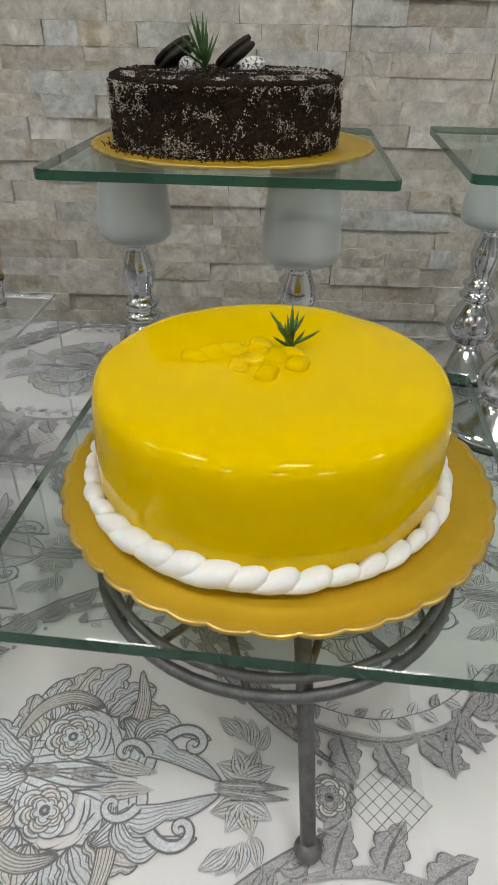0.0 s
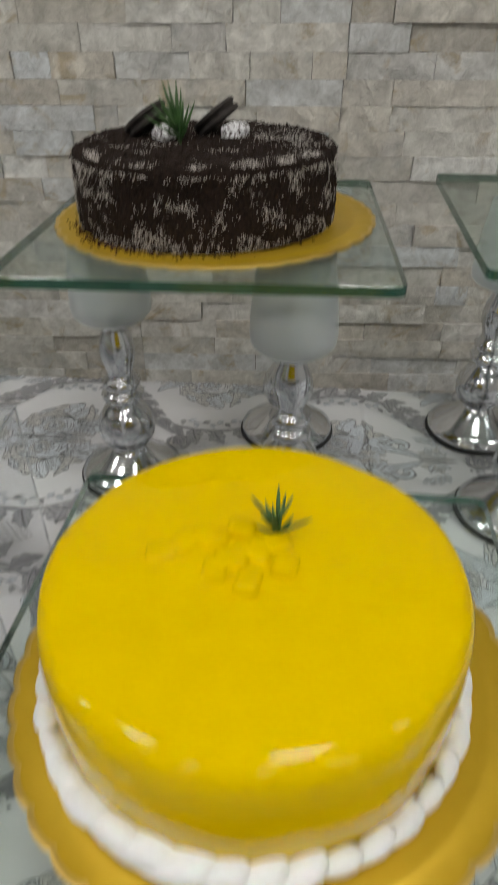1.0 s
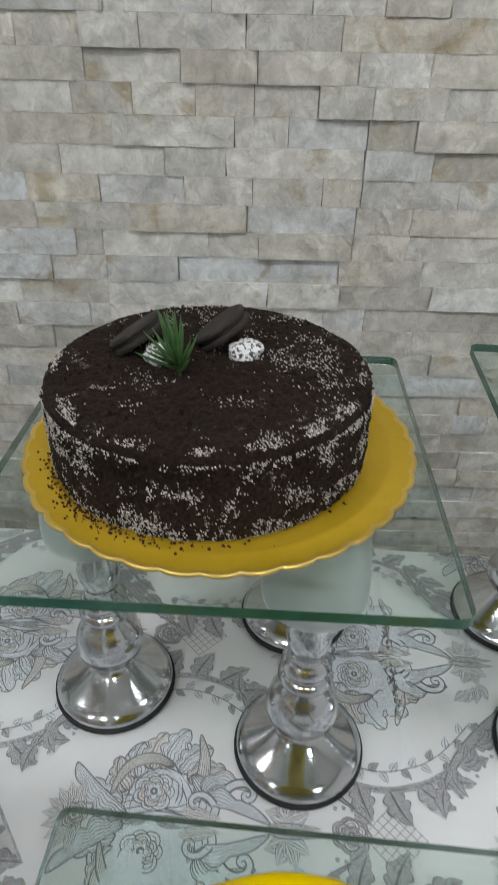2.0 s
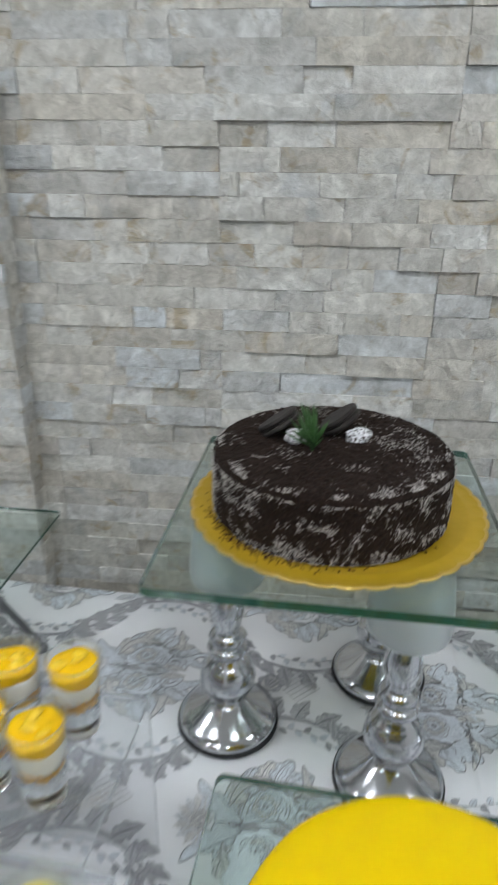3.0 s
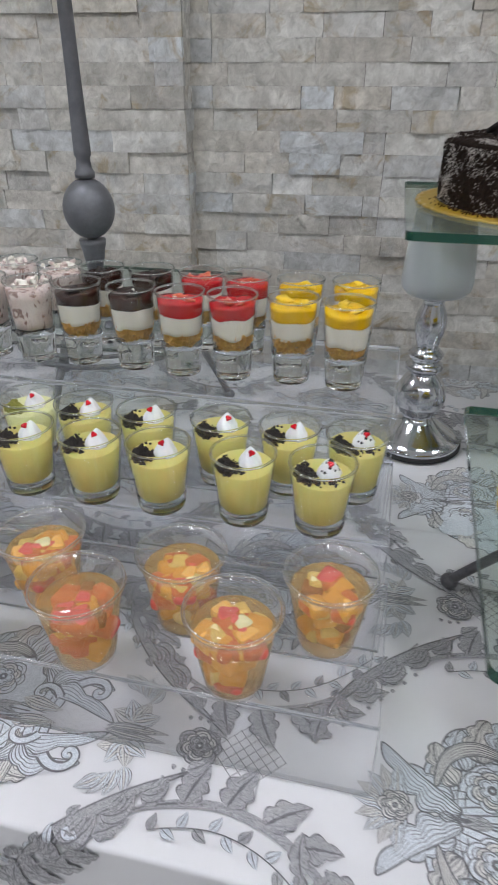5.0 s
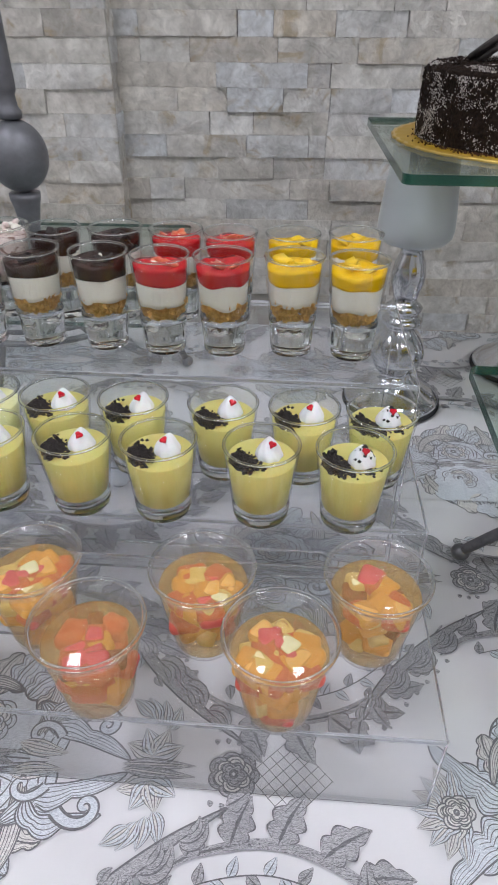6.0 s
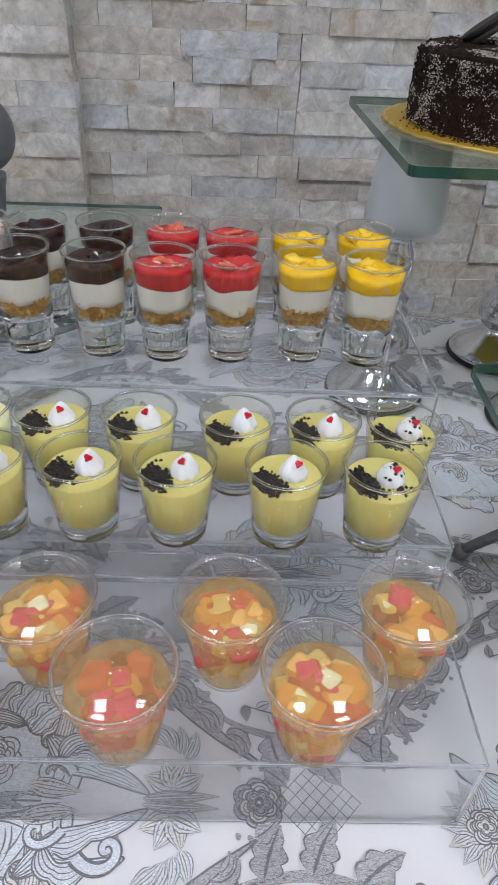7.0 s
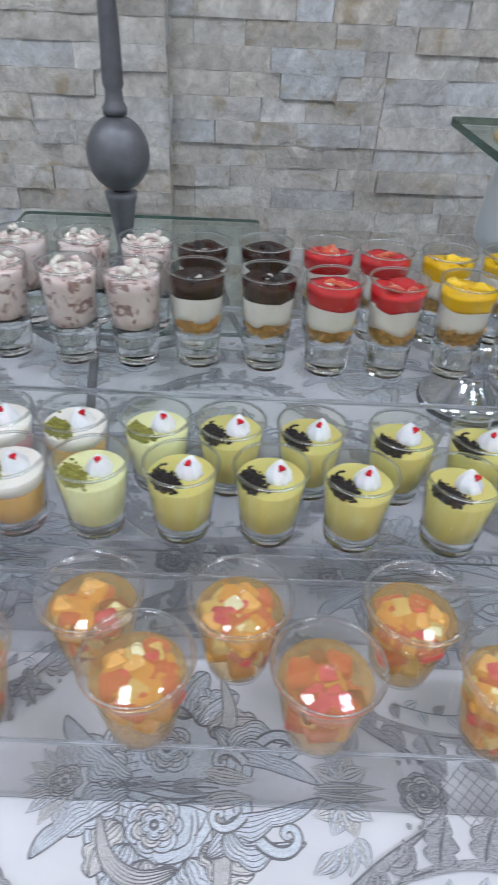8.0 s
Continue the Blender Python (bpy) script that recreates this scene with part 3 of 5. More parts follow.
    for k, lean, length, width in ((8, 0.9, 0.020, 0.0080), (13, 1.2, 0.031, 0.0125), (18, 1.35, 0.033, 0.0130), (23, 1.1, 0.034, 0.0122), (27, 0.85, 0.032, 0.0110),
                                   (31, 0.7, 0.030, 0.0098), (35, 0.6, 0.027, 0.0086), (39, 0.5, 0.024, 0.0070)):
        (x0, y0), (x1, y1) = arc[k], arc[k + 1]
        d.leaf(x0, y0, math.atan2(y1 - y0, x1 - x0) + lean, length, width, 1, -0.35, 3, 0.10)
    for k in range(9, 38, 2):
        x, y = arc[k][0] * 0.90, arc[k][1] * 0.885
        (x1, y1) = arc[k + 1]
        a = math.atan2(y1 - arc[k][1], x1 - arc[k][0])
        d.leaf(x, y, a + (0.9 if k % 4 == 1 else -0.9), 0.0115, 0.0034, 2 if k % 3 else 1, 0.3, 0)
    d.curve([(x * 0.90, y * 0.885) for x, y in arc[9:38]], 0.0004, 0, False)
    # the dark crescent with curls that fills the gap to the next oval
    back = smooth_line([(-0.118, 0.052), (-0.104, 0.082), (-0.078, 0.112), (-0.046, 0.138), (-0.012, 0.158)], 30)
    inner = [(x + 0.0072 * math.sin(math.pi * k / 30) ** 0.8, y - 0.0050 * math.sin(math.pi * k / 30)) for k, (x, y) in enumerate(back)]
    d.fill(back, inner, 1, 0, 0.0012)
    for k, length, width in ((3, 0.024, 0.0064), (8, 0.032, 0.0085), (13, 0.036, 0.0098), (18, 0.034, 0.0098), (23, 0.028, 0.0085)):
        (x0, y0), (x1, y1) = inner[k], inner[k + 1]
        a = math.atan2(y1 - y0, x1 - x0)
        d.leaf(x0, y0, a - 1.15, length * 0.85, width * 0.62, 1, 2.2, 0, 0.16)
        d.leaf(x1, y1, a - 0.45, length * 0.50, width * 0.42, 1, 1.6, 0, 0.18)
    for k in (1, 5, 10, 15):
        (x0, y0), (x1, y1) = back[k], back[k + 1]
        d.leaf(x0, y0, math.atan2(y1 - y0, x1 - x0) + 0.7, 0.010, 0.0032, 1, -0.8, 0, 0.16)
    d.leaf(-0.116, 0.056, math.radians(-112), 0.026, 0.0078, 1, 0.5, 3, 0.12)
    d.leaf(-0.108, 0.066, math.radians(-72), 0.020, 0.0060, 1, 0.6, 3, 0.12)
    d.leaf(-0.014, 0.158, math.radians(20), 0.018, 0.0068, 1, 0.6, 2, 0.12)
    for k in range(8):
        d.leaf(-0.112 + 0.0085 * k, 0.040 + 0.0095 * k, 0.2, 0.0036, 0.0015, 1, 0, 0)
    mirrored(m, d)


def print_cloth():
    one = Print()
    motif(one)
    verts, faces, ink = [], [], []
    vs = np.array(one.verts)
    quads = np.array(one.faces)
    low = CLOTH_Y[0] - 0.62
    for j in range(-4, 6):
        for i in range(-4, 5):
            p = np.array((0.048 + 0.362 * (i + 0.5 * (j % 2)) + 0.006 * (j // 2), -0.695 - 0.012 * i + 0.1775 * j))
            if not (CLOTH_X[0] - 0.25 < p[0] < CLOTH_X[1] + 0.25 and low - 0.2 < p[1] < CLOTH_Y[1] + 0.2):
                continue
            q = vs + p
            keep = (q[:, 0] > CLOTH_X[0]) & (q[:, 0] < CLOTH_X[1]) & (q[:, 1] > low) & (q[:, 1] < CLOTH_Y[1])
            good = keep[quads].all(axis=1)
            base = len(verts)
            faces += [tuple(f) for f in (quads[good] + base).tolist()]
            ink += [k for k, g in zip(one.ink, good) if g]
            for (x, y), h in zip(q.tolist(), one.lift):
                lift = 0.00025 + h
                if y >= CLOTH_Y[0]:
                    verts.append((x, y, TABLE_Z + crease(x, y) + lift))
                else:
                    out, down = bent(CLOTH_Y[0] - y)
                    tilt = min((CLOTH_Y[0] - y) / FOLD, math.pi / 2)
                    verts.append((x, CLOTH_Y[0] - out - lift * math.sin(tilt), TABLE_Z - down + lift * math.cos(tilt)))
    ob = part("damask_print", mesh("damask_print", verts, faces, [PRINT_DARK, PRINT_GREY, PRINT_BLUE, PRINT_BEIGE], ink), tablecloth, "grey and blue acanthus and flower print")
    tagged(ob, kind="stuff")


print_cloth()

# ---- glass plates and stands ----
def plate_mesh(name, sx, sy, thick, corner):
    """A square pane with rounded corners; its rim is the green of thick glass."""
    pts = []
    for cx, cy, a0 in ((1, 1, 0), (-1, 1, 90), (-1, -1, 180), (1, -1, 270)):
        for k in range(7):
            a = math.radians(a0 + 15 * k)
            pts.append((cx * (sx / 2 - corner) + corner * math.cos(a), cy * (sy / 2 - corner) + corner * math.sin(a)))
    n = len(pts)
    c = 0.0006
    rings = [(1 - 2 * c / sx, 0), (1, c), (1, thick - c), (1 - 2 * c / sx, thick)]
    verts = [(x * s, y * s, z) for s, z in rings for x, y in pts]
    faces = [tuple(range(n))[::-1], tuple(range(3 * n, 4 * n))]
    index = [0, 0]
    for r in range(3):
        for i in range(n):
            j = (i + 1) % n
            faces.append((r * n + i, r * n + j, (r + 1) * n + j, (r + 1) * n + i))
            index.append(1 if r == 1 else 0)
    return mesh(name, verts, faces, [PLATE, EDGE], index)


PEDESTAL = [(0.0, 0.004), (0.054, 0.004), (0.0565, 0.007), (0.055, 0.011), (0.046, 0.017), (0.034, 0.025), (0.024, 0.034), (0.019, 0.039), (0.0185, 0.043),
            (0.0240, 0.046), (0.0295, 0.056), (0.0310, 0.066), (0.0285, 0.078), (0.0220, 0.089), (0.016, 0.095), (0.0155, 0.098), (0.0215, 0.102),
            (0.0225, 0.106), (0.0190, 0.110), (0.0155, 0.113), (0.0195, 0.117), (0.0205, 0.121), (0.0155, 0.126), (0.0125, 0.130), (0.0145, 0.138),
            (0.0175, 0.148), (0.0185, 0.158), (0.0165, 0.170), (0.0125, 0.180), (0.0115, 0.186), (0.020, 0.189), (0.021, 0.191), (0.0, 0.192)]
CUP = [(0.0, 0.1915), (0.020, 0.1915), (0.0335, 0.194), (0.0385, 0.200), (0.0395, 0.208), (0.0385, 0.225), (0.036, 0.250), (0.0335, 0.268), (0.0325, 0.2803),
       (0.0305, 0.2803), (0.0315, 0.268), (0.034, 0.25), (0.0365, 0.225), (0.0375, 0.208), (0.0355, 0.201), (0.0, 0.197)]
pedestal_mesh = turned("pedestal", PEDESTAL, [CHROME], 48)
cup_mesh = turned("frosted_cup", CUP, [FROST], 48)
felt_mesh = turned("felt_foot", [(0.0, 0.0), (0.0565, 0.0), (0.0580, 0.0015), (0.0578, 0.0055), (0.0560, 0.0064), (0.0, 0.0064)], [DARK_FOOT], 40)


def candle_holder(x, y, rz=0):
    ob = thing("candle_holder", x, y, TABLE_Z + 0.0012, "chrome turned candle holder with frosted cup under a glass plate", "candle holder", rz, "candle holders under the glass plates")
    part("stem", pedestal_mesh, ob)
    part("cup", cup_mesh, ob, "frosted glass cup")
    part("foot", felt_mesh, ob, "black felt foot")
    return ob


def glass_plate(x, y, z, sx, sy, rz, label, thick=0.0090):
    ob = new("glass_plate", plate_mesh("glass_plate", sx, sy, thick, 0.008))
    ob.matrix_basis = pose(x, y, z + 0.0065 - thick, 0, 0, rz)
    return tagged(ob, label, "glass plate")


for hx, hy in ((-0.105, 0.750), (0.072, 0.688), (0.074, 0.842)):
    candle_holder(hx, hy)
glass_plate(0.0, 0.747, 1.0345, 0.300, 0.310, -1.8, "square clear glass plate with green edges under a chocolate cake")
for hx, hy in ((0.309, 0.850), (0.309, 0.690), (0.470, 0.762)):
    candle_holder(hx, hy)
glass_plate(0.370, 0.765, 1.0345, 0.300, 0.310, -4.5, "empty square clear glass plate with green edges on candle holders")


def iron_stand(x, y, height, label, legs, low=0.041, ring=0.113):
    """A wire stand: a double ring, crossing loops that rise to the plate, and splayed legs (angle, reach) with ball feet."""
    ob = thing("iron_stand", x, y, TABLE_Z + 0.0012, label, "cake stand")
    zt, zl = height - 0.0030, height - low
    part("ring", mesh("iron_ring", *ring_tube(ring, zl, 0.0036), [IRON], smooth=True), ob)
    part("ring", mesh("iron_ring", *ring_tube(ring - 0.003, zl + 0.0115, 0.0028), [IRON], smooth=True), ob)
    for k in range(8):
        a0 = math.radians(45 * k)
        pts = []
        for s in np.linspace(0, 1, 18):
            a = a0 + (s - 0.5) * 1.35
            r = ring - 0.062 * math.sin(math.pi * s)
            pts.append((r * math.cos(a), r * math.sin(a), zl + (zt - zl) * math.sin(math.pi * s) ** 0.8))
        part("loop", mesh("iron_loop", *tube_along(pts, 0.0023, 6), [IRON], smooth=True), ob)
    for angle, reach in legs:
        a = math.radians(angle)
        radius = lambda s: ring - 0.030 * (1 - s) ** 2 + (reach - ring) * s ** 1.3
        pts = [(radius(s) * math.cos(a), radius(s) * math.sin(a), zt * (1 - s) + 0.007 * s) for s in np.linspace(0, 1, 14)]
        leg = part("leg", mesh("iron_leg", *tube_along(pts, 0.0050, 10, lambda s: 1.0 - 0.1 * s), [IRON], smooth=True), ob)
        foot = lump("ball_foot", 0.0080, 0.0080, 0.0070, [IRON], 0.0, 0, 3)
        part("ball_foot", foot, leg, m=pose(*pts[-1]))
    return ob


YX, YY = 0.052, 0.388        # centre of the yellow cake
iron_stand(0.053, 0.370, 0.1390, "grey wrought iron cake stand with wire loops and ball feet", ((-81, 0.146), (141, 0.178), (28, 0.165)))
glass_plate(YX, YY + 0.007, 0.893, 0.300, 0.305, -4.0, "square clear glass plate with green edges under a yellow cake")

# tiered stand behind the small glasses
SX, SY = -0.512, 0.775
iron_stand(SX, SY, 0.1495, "grey wrought iron stand base under a glass tier", ((20, 0.160), (140, 0.160), (260, 0.160)))
tier = glass_plate(SX, SY, 0.9005, 0.300, 0.320, -1.0, "square clear glass tier plate, empty, round a grey post", 0.0050)


def tier_post():
    ob = thing("tier_post", -0.504, 0.740, 0.907, "tall grey painted turned post of a tiered stand", "stand post")
    slim = lambda profile: [(r * 0.90, h) for r, h in profile]
    part("collar", turned("collar", slim([(0, 0), (0.022, 0), (0.021, 0.006), (0.012, 0.012), (0.0085, 0.03), (0.011, 0.05), (0.015, 0.072), (0.017, 0.078), (0.017, 0.083), (0.0, 0.084)]), [PEWTER], 32), ob)
    ball = [(0.0, 0.082)] + [(0.0325 * math.sin(a), 0.117 - 0.033 * math.cos(a)) for a in np.linspace(0.35, 2.9, 16)] + [(0.0, 0.152)]
    part("ball", turned("ball", slim(ball), [PEWTER], 40), ob)
    part("shaft", turned("shaft", slim([(0, 0.150), (0.012, 0.150), (0.0125, 0.156), (0.0095, 0.160), (0.0085, 0.170), (0.0105, 0.174), (0.0105, 0.180), (0.0085, 0.25), (0.0080, 0.345), (0.012, 0.349),
                                   (0.012, 0.357), (0.0085, 0.361), (0.0105, 0.44), (0.0125, 0.484), (0.0, 0.486)]), [PEWTER], 28), ob)
    part("flange", turned("flange", slim([(0, 0.484), (0.014, 0.485), (0.033, 0.490), (0.034, 0.495), (0.020, 0.499), (0.012, 0.506), (0.012, 0.66), (0, 0.66)]), [PEWTER], 36), ob)


tier_post()

# ---- cakes ----
def board_mesh(name, r, scallops):
    n = scallops * 8
    verts, faces, index = [], [], []
    rings = ((0.10, 0.0022), (0.86, 0.0022), (0.872, 0.0026), (0.884, 0.0022), (0.975, 0.0022), (0.992, 0.0030), (1.0, 0.0024), (1.0, 0.0006), (0.985, 0.0), (0.1, 0.0))
    for k, (q, z) in enumerate(rings):
        for i in range(n):
            a = 2 * math.pi * i / n
            s = abs(math.sin(a * scallops / 2))
            rr = q * r * (1 - (0.018 * (1 - s ** 0.6) if q > 0.95 else 0))
            verts.append((rr * math.cos(a), rr * math.sin(a), z))
    for k in range(len(rings) - 1):
        for i in range(n):
            faces.append((k * n + i, k * n + (i + 1) % n, (k + 1) * n + (i + 1) % n, (k + 1) * n + i)[::-1])
            index.append(1 if 4 <= k <= 7 else 0)
    faces.append(tuple(range(n)))
    faces.append(tuple(range((len(rings) - 1) * n, len(rings) * n))[::-1])
    index += [0, 0]
    return mesh(name, verts, faces, [GOLD, GOLD_EDGE], index, smooth=True)


def cake_board(x, y, z, r, label, rz=0):
    ob = new("cake_board", board_mesh("cake_board", r, 38))
    ob.matrix_basis = pose(x, y, z, 0, 0, rz)
    return tagged(ob, label, "cake board")


def sprig(parent, x, y, z, count, length, seed, lean=(0, 0)):
    """A rosemary sprig: a short stalk with stiff narrow needles."""
    rng = random.Random(seed)
    ob = new("rosemary_sprig")
    ob.parent = parent
    ob.matrix_basis = pose(x, y, z)
    tagged(ob, "fresh green rosemary sprig")
    part("stalk", mesh("stalk", *tube_along([(0, 0, -0.004), (0.001, 0, 0.010), (0.002 + lean[0], lean[1], 0.020)], 0.0011, 6), [ROSEMARY], smooth=True), ob)
    for k in range(count):
        a = rng.uniform(0, 6.28)
        up = rng.uniform(0.34, 0.96)
        l = length * rng.uniform(0.65, 1.1)
        h = rng.uniform(0.0, 0.012)
        pts = []
        for s in np.linspace(0, 1, 5):
            out = l * s * math.cos(up * 1.45) * (1 - 0.15 * s)
            pts.append((math.cos(a) * out + lean[0] * s, math.sin(a) * out + lean[1] * s, h + l * s * math.sin(up * 1.45)))
        v, f = tube_along(pts, 0.00125, 5, lambda s: 0.55 + 1.2 * s * (1 - s) * 2 - 0.45 * s)
        part("needle", mesh("needle", v, f, [ROSEMARY], smooth=True), ob)
    return ob


def yellow_cake():
    z = 0.8995
    cake_board(YX, YY, z, 0.136, "round scalloped gold card cake board on a glass plate")
    ob = thing("mango_cake", YX - 0.006, YY + 0.004, z + 0.003, "round mango cake with shiny yellow glaze and white piped cream border", "cake")
    ob.matrix_basis = ob.matrix_basis @ Matrix.Diagonal((1.008, 1.008, 0.97, 1))
    prof = [(0, 0.0), (0.1052, 0.0), (0.1066, 0.010), (0.1066, 0.030), (0.1060, 0.056), (0.1046, 0.0655), (0.102, 0.0705), (0.098, 0.0730), (0.091, 0.0742), (0.06, 0.0750), (0.03, 0.0752), (0, 0.0752)]
    v, f = lathe(prof, 96)
    v = [Vector(p) + Vector((p[0], p[1], 0)) * 0.014 * noise.noise((p[0] * 22, p[1] * 22, p[2] * 10)) + Vector((0, 0, 0.0012 * noise.noise((p[0] * 25, p[1] * 25, 3)))) for p in v]
    part("glaze", mesh("glaze", v, f, [GLAZE], smooth=True), ob, "shiny yellow mango glaze")
    rng = random.Random(4)
    for k in range(13):
        a, r = rng.uniform(0, 6.28), 0.034 * math.sqrt(rng.random())
        me = box_mesh("mango_cube", rng.uniform(0.013, 0.019), rng.uniform(0.012, 0.016), 0.009, [GLAZE], 0.0040, segments=4)
        me.polygons.foreach_set("use_smooth", [True] * len(me.polygons))
        part("mango_cube", me, ob, m=pose(-0.020 + r * 1.2 * math.cos(a), 0.006 + 0.75 * r * math.sin(a), 0.0686 + rng.uniform(0, 0.0025), rng.uniform(-9, 9), rng.uniform(-9, 9), rng.uniform(0, 90)))
    shells = []
    for s in range(3):
        bm = bmesh.new()
        bmesh.ops.create_uvsphere(bm, u_segments=14, v_segments=9, radius=1)
        for q in bm.verts:
            t = (q.co.y + 1) / 2
            w = 0.30 + 0.70 * t ** 0.8
            q.co = Vector((q.co.x * 0.0066 * w * (1 + 0.12 * s) + 0.0022 * (1 - t), q.co.y * 0.0118, q.co.z * w * 0.0068 + 0.0062 * w + 0.0006))
        shells.append(from_bm("cream_shell", bm, [CREAM], True))
    count = 41
    for k in range(count):
        a = 2 * math.pi * k / count
        big = 1.0 + 0.5 * max(0, math.cos(a - math.radians(245))) ** 6
        part("cream_shell", shells[k % 3], ob, m=pose(0.1092 * math.cos(a), 0.1092 * math.sin(a), 0, 0, 0, math.degrees(a) + rng.uniform(-8, 8)) @ Matrix.Diagonal((big, big * rng.uniform(0.95, 1.1), big, 1)))
    sprig(ob, 0.011, 0.018, 0.0748, 12, 0.023, 7)


def chocolate_cake():
    z = 1.0412
    cx, cy = -0.0065, 0.748
    cake_board(0.001, 0.751, z, 0.141, "round scalloped gold card cake board on a raised glass plate", 3)
    ob = thing("chocolate_cake", cx, cy, z + 0.003, "round chocolate cake coated in dark crumbs dusted with white sugar flakes", "cake")
    ob.matrix_basis = ob.matrix_basis @ Matrix.Diagonal((1.018, 1.018, 1.01, 1))
    prof = [(0, 0.0)] + [(0.1085 + 0.001 * math.sin(h * 90), h) for h in np.linspace(0, 0.0525, 20)] + [(0.1075, 0.056), (0.105, 0.0585), (0.101, 0.0599)] + [(r, 0.0603) for r in np.linspace(0.096, 0.004, 27)] + [(0, 0.0603)]
    v, f = lathe(prof, 190)
    out = []
    for p in v:
        p = Vector(p)
        d = Vector((p.x, p.y, 0)).normalized() if p.z < 0.0555 else Vector((0, 0, 1))
        q = 0.0012 * noise.noise(p * 330) + 0.0010 * noise.noise(p * 140) + 0.0012 * noise.noise(p * 30)
        out.append(p + d * q)
    part("crumb_coat", mesh("crumb_coat", out, f, [CAKE_CRUMB], smooth=False), ob, "dark chocolate crumb coat with white flakes")
    rng = random.Random(11)
    spots = []
    for k in range(2600):
        a = rng.uniform(0, 6.28)
        if rng.random() < 0.55:
            spots.append((0.1088 * math.cos(a), 0.1088 * math.sin(a), rng.uniform(0.001, 0.055)))
        elif rng.random() < 0.4:
            r = rng.uniform(0.100, 0.1065)
            spots.append((r * math.cos(a), r * math.sin(a), 0.0597 - (r - 0.100) * 0.5))
        else:
            r = 0.101 * math.sqrt(rng.random())
            spots.append((r * math.cos(a), r * math.sin(a), 0.0605))
    tagged(part("crumb_dusting", heap("crumb_dusting", spots, [CAKE_CRUMB], 0.0008, 3), ob), kind="stuff")
    sugar = []
    for k in range(46000):
        a = rng.uniform(0, 6.28)
        if k % 5 < 3:
            h = rng.uniform(0.001, 0.0545)
            p = (0.1096 * math.cos(a), 0.1096 * math.sin(a), h)
            want = 0.30 - 0.34 * math.exp(-(h / 0.014) ** 2) - 0.22 * math.exp(-((h - 0.053) / 0.007) ** 2)
        elif k % 5 == 3:
            r = 0.1055 - abs(rng.gauss(0, 0.0030))
            p = (r * math.cos(a), r * math.sin(a), 0.0612 - max(0, r - 0.100) * 0.55)
            want = 0.36
        else:
            r = 0.101 * math.sqrt(rng.random())
            p = (r * math.cos(a), r * math.sin(a), 0.0611)
            want = 0.52 - 0.62 * math.exp(-((p[0] - 0.072) / 0.034) ** 2 - ((p[1] - 0.004) / 0.055) ** 2) - 0.25 * math.exp(-((p[1] - 0.085) / 0.03) ** 2)
        patch = 0.85 * noise.noise((p[0] * 52, p[1] * 52, p[2] * 60 + 7)) + 0.55 * noise.noise((p[0] * 170, p[1] * 170, p[2] * 150))
        if patch + rng.gauss(0, 0.20) > want:
            sugar.append(p)
    tagged(part("sugar_dusting", heap("sugar_dusting", sugar, [SUGAR], 0.00031, 8), ob), kind="stuff")
    fallen = []
    for k in range(230):
        a = rng.gauss(math.radians(232), 0.36) if k < 200 else rng.uniform(0, 6.28)
        r = 0.1095 + abs(rng.gauss(0, 0.0050))
        fallen.append((r * math.cos(a), r * math.sin(a), -0.0002))
    tagged(part("crumb_scatter", heap("crumb_scatter", fallen, [FALLEN], 0.0006, 5), ob), kind="stuff")

    biscuit = turned("wafer", [(0, 0), (0.019, 0), (0.0205, 0.001), (0.0205, 0.0035), (0.019, 0.0045), (0.016, 0.0042), (0, 0.0042)], [COOKIE], 36)
    filling = turned("filling", [(0, 0.0042), (0.0185, 0.0042), (0.0185, 0.0066), (0, 0.0066)], [COOKIE], 36)
    for x, y, h, rx, ry, rz in ((-0.050, 0.020, 0.0715, -12, -34, 6), (0.007, 0.030, 0.0725, -12, -36, 10)):
        c = new("sandwich_cookie")
        c.parent = ob
        c.matrix_basis = pose(x, y, h, rx, ry, rz)
        tagged(c, "black chocolate sandwich cookie leaning on cream")
        part("wafer", biscuit, c, m=pose(0, 0, -0.0055))
        part("filling", filling, c, m=pose(0, 0, -0.0055))
        part("wafer", biscuit, c, m=pose(0, 0, 0.0010))
    for k, (x, y) in enumerate(((-0.032, 0.004), (0.024, 0.012))):
        part("cream_dollop", lump("cream_dollop", 0.0125, 0.0100, 0.0075, [SUGARED_CREAM], 0.3, k + 2, 3), ob, "white cream dollop speckled with dark crumbs", pose(x, y, 0.0640, 0, 0, 20))
    sprig(ob, -0.018, -0.018, 0.0600, 26, 0.037, 3, (-0.005, 0.004))


def sugared_cream():
    m = material("speckled_cream", (0.8, 0.8, 0.8), 0.6)
    v = coords(m)
    speck = ramp(m, noise_tex(m, v, 420, 2), (0.50, (0.78, 0.78, 0.79)), (0.58, (0.06, 0.045, 0.04)))
    link(m, speck, bsdf(m).inputs["Base Color"])
    bump(m, noise_tex(m, v, 420, 2), 0.7, 0.002)
    return m


SUGARED_CREAM = sugared_cream()
yellow_cake()
chocolate_cake()

# ---- acrylic risers ----
RX1, RX0 = -0.154, -0.86      # right and left ends
SHELF = {"low": (0.270, 0.125, 0.822), "middle": (0.373, 0.110, 0.879), "high": (0.449, 0.140, 0.939)}


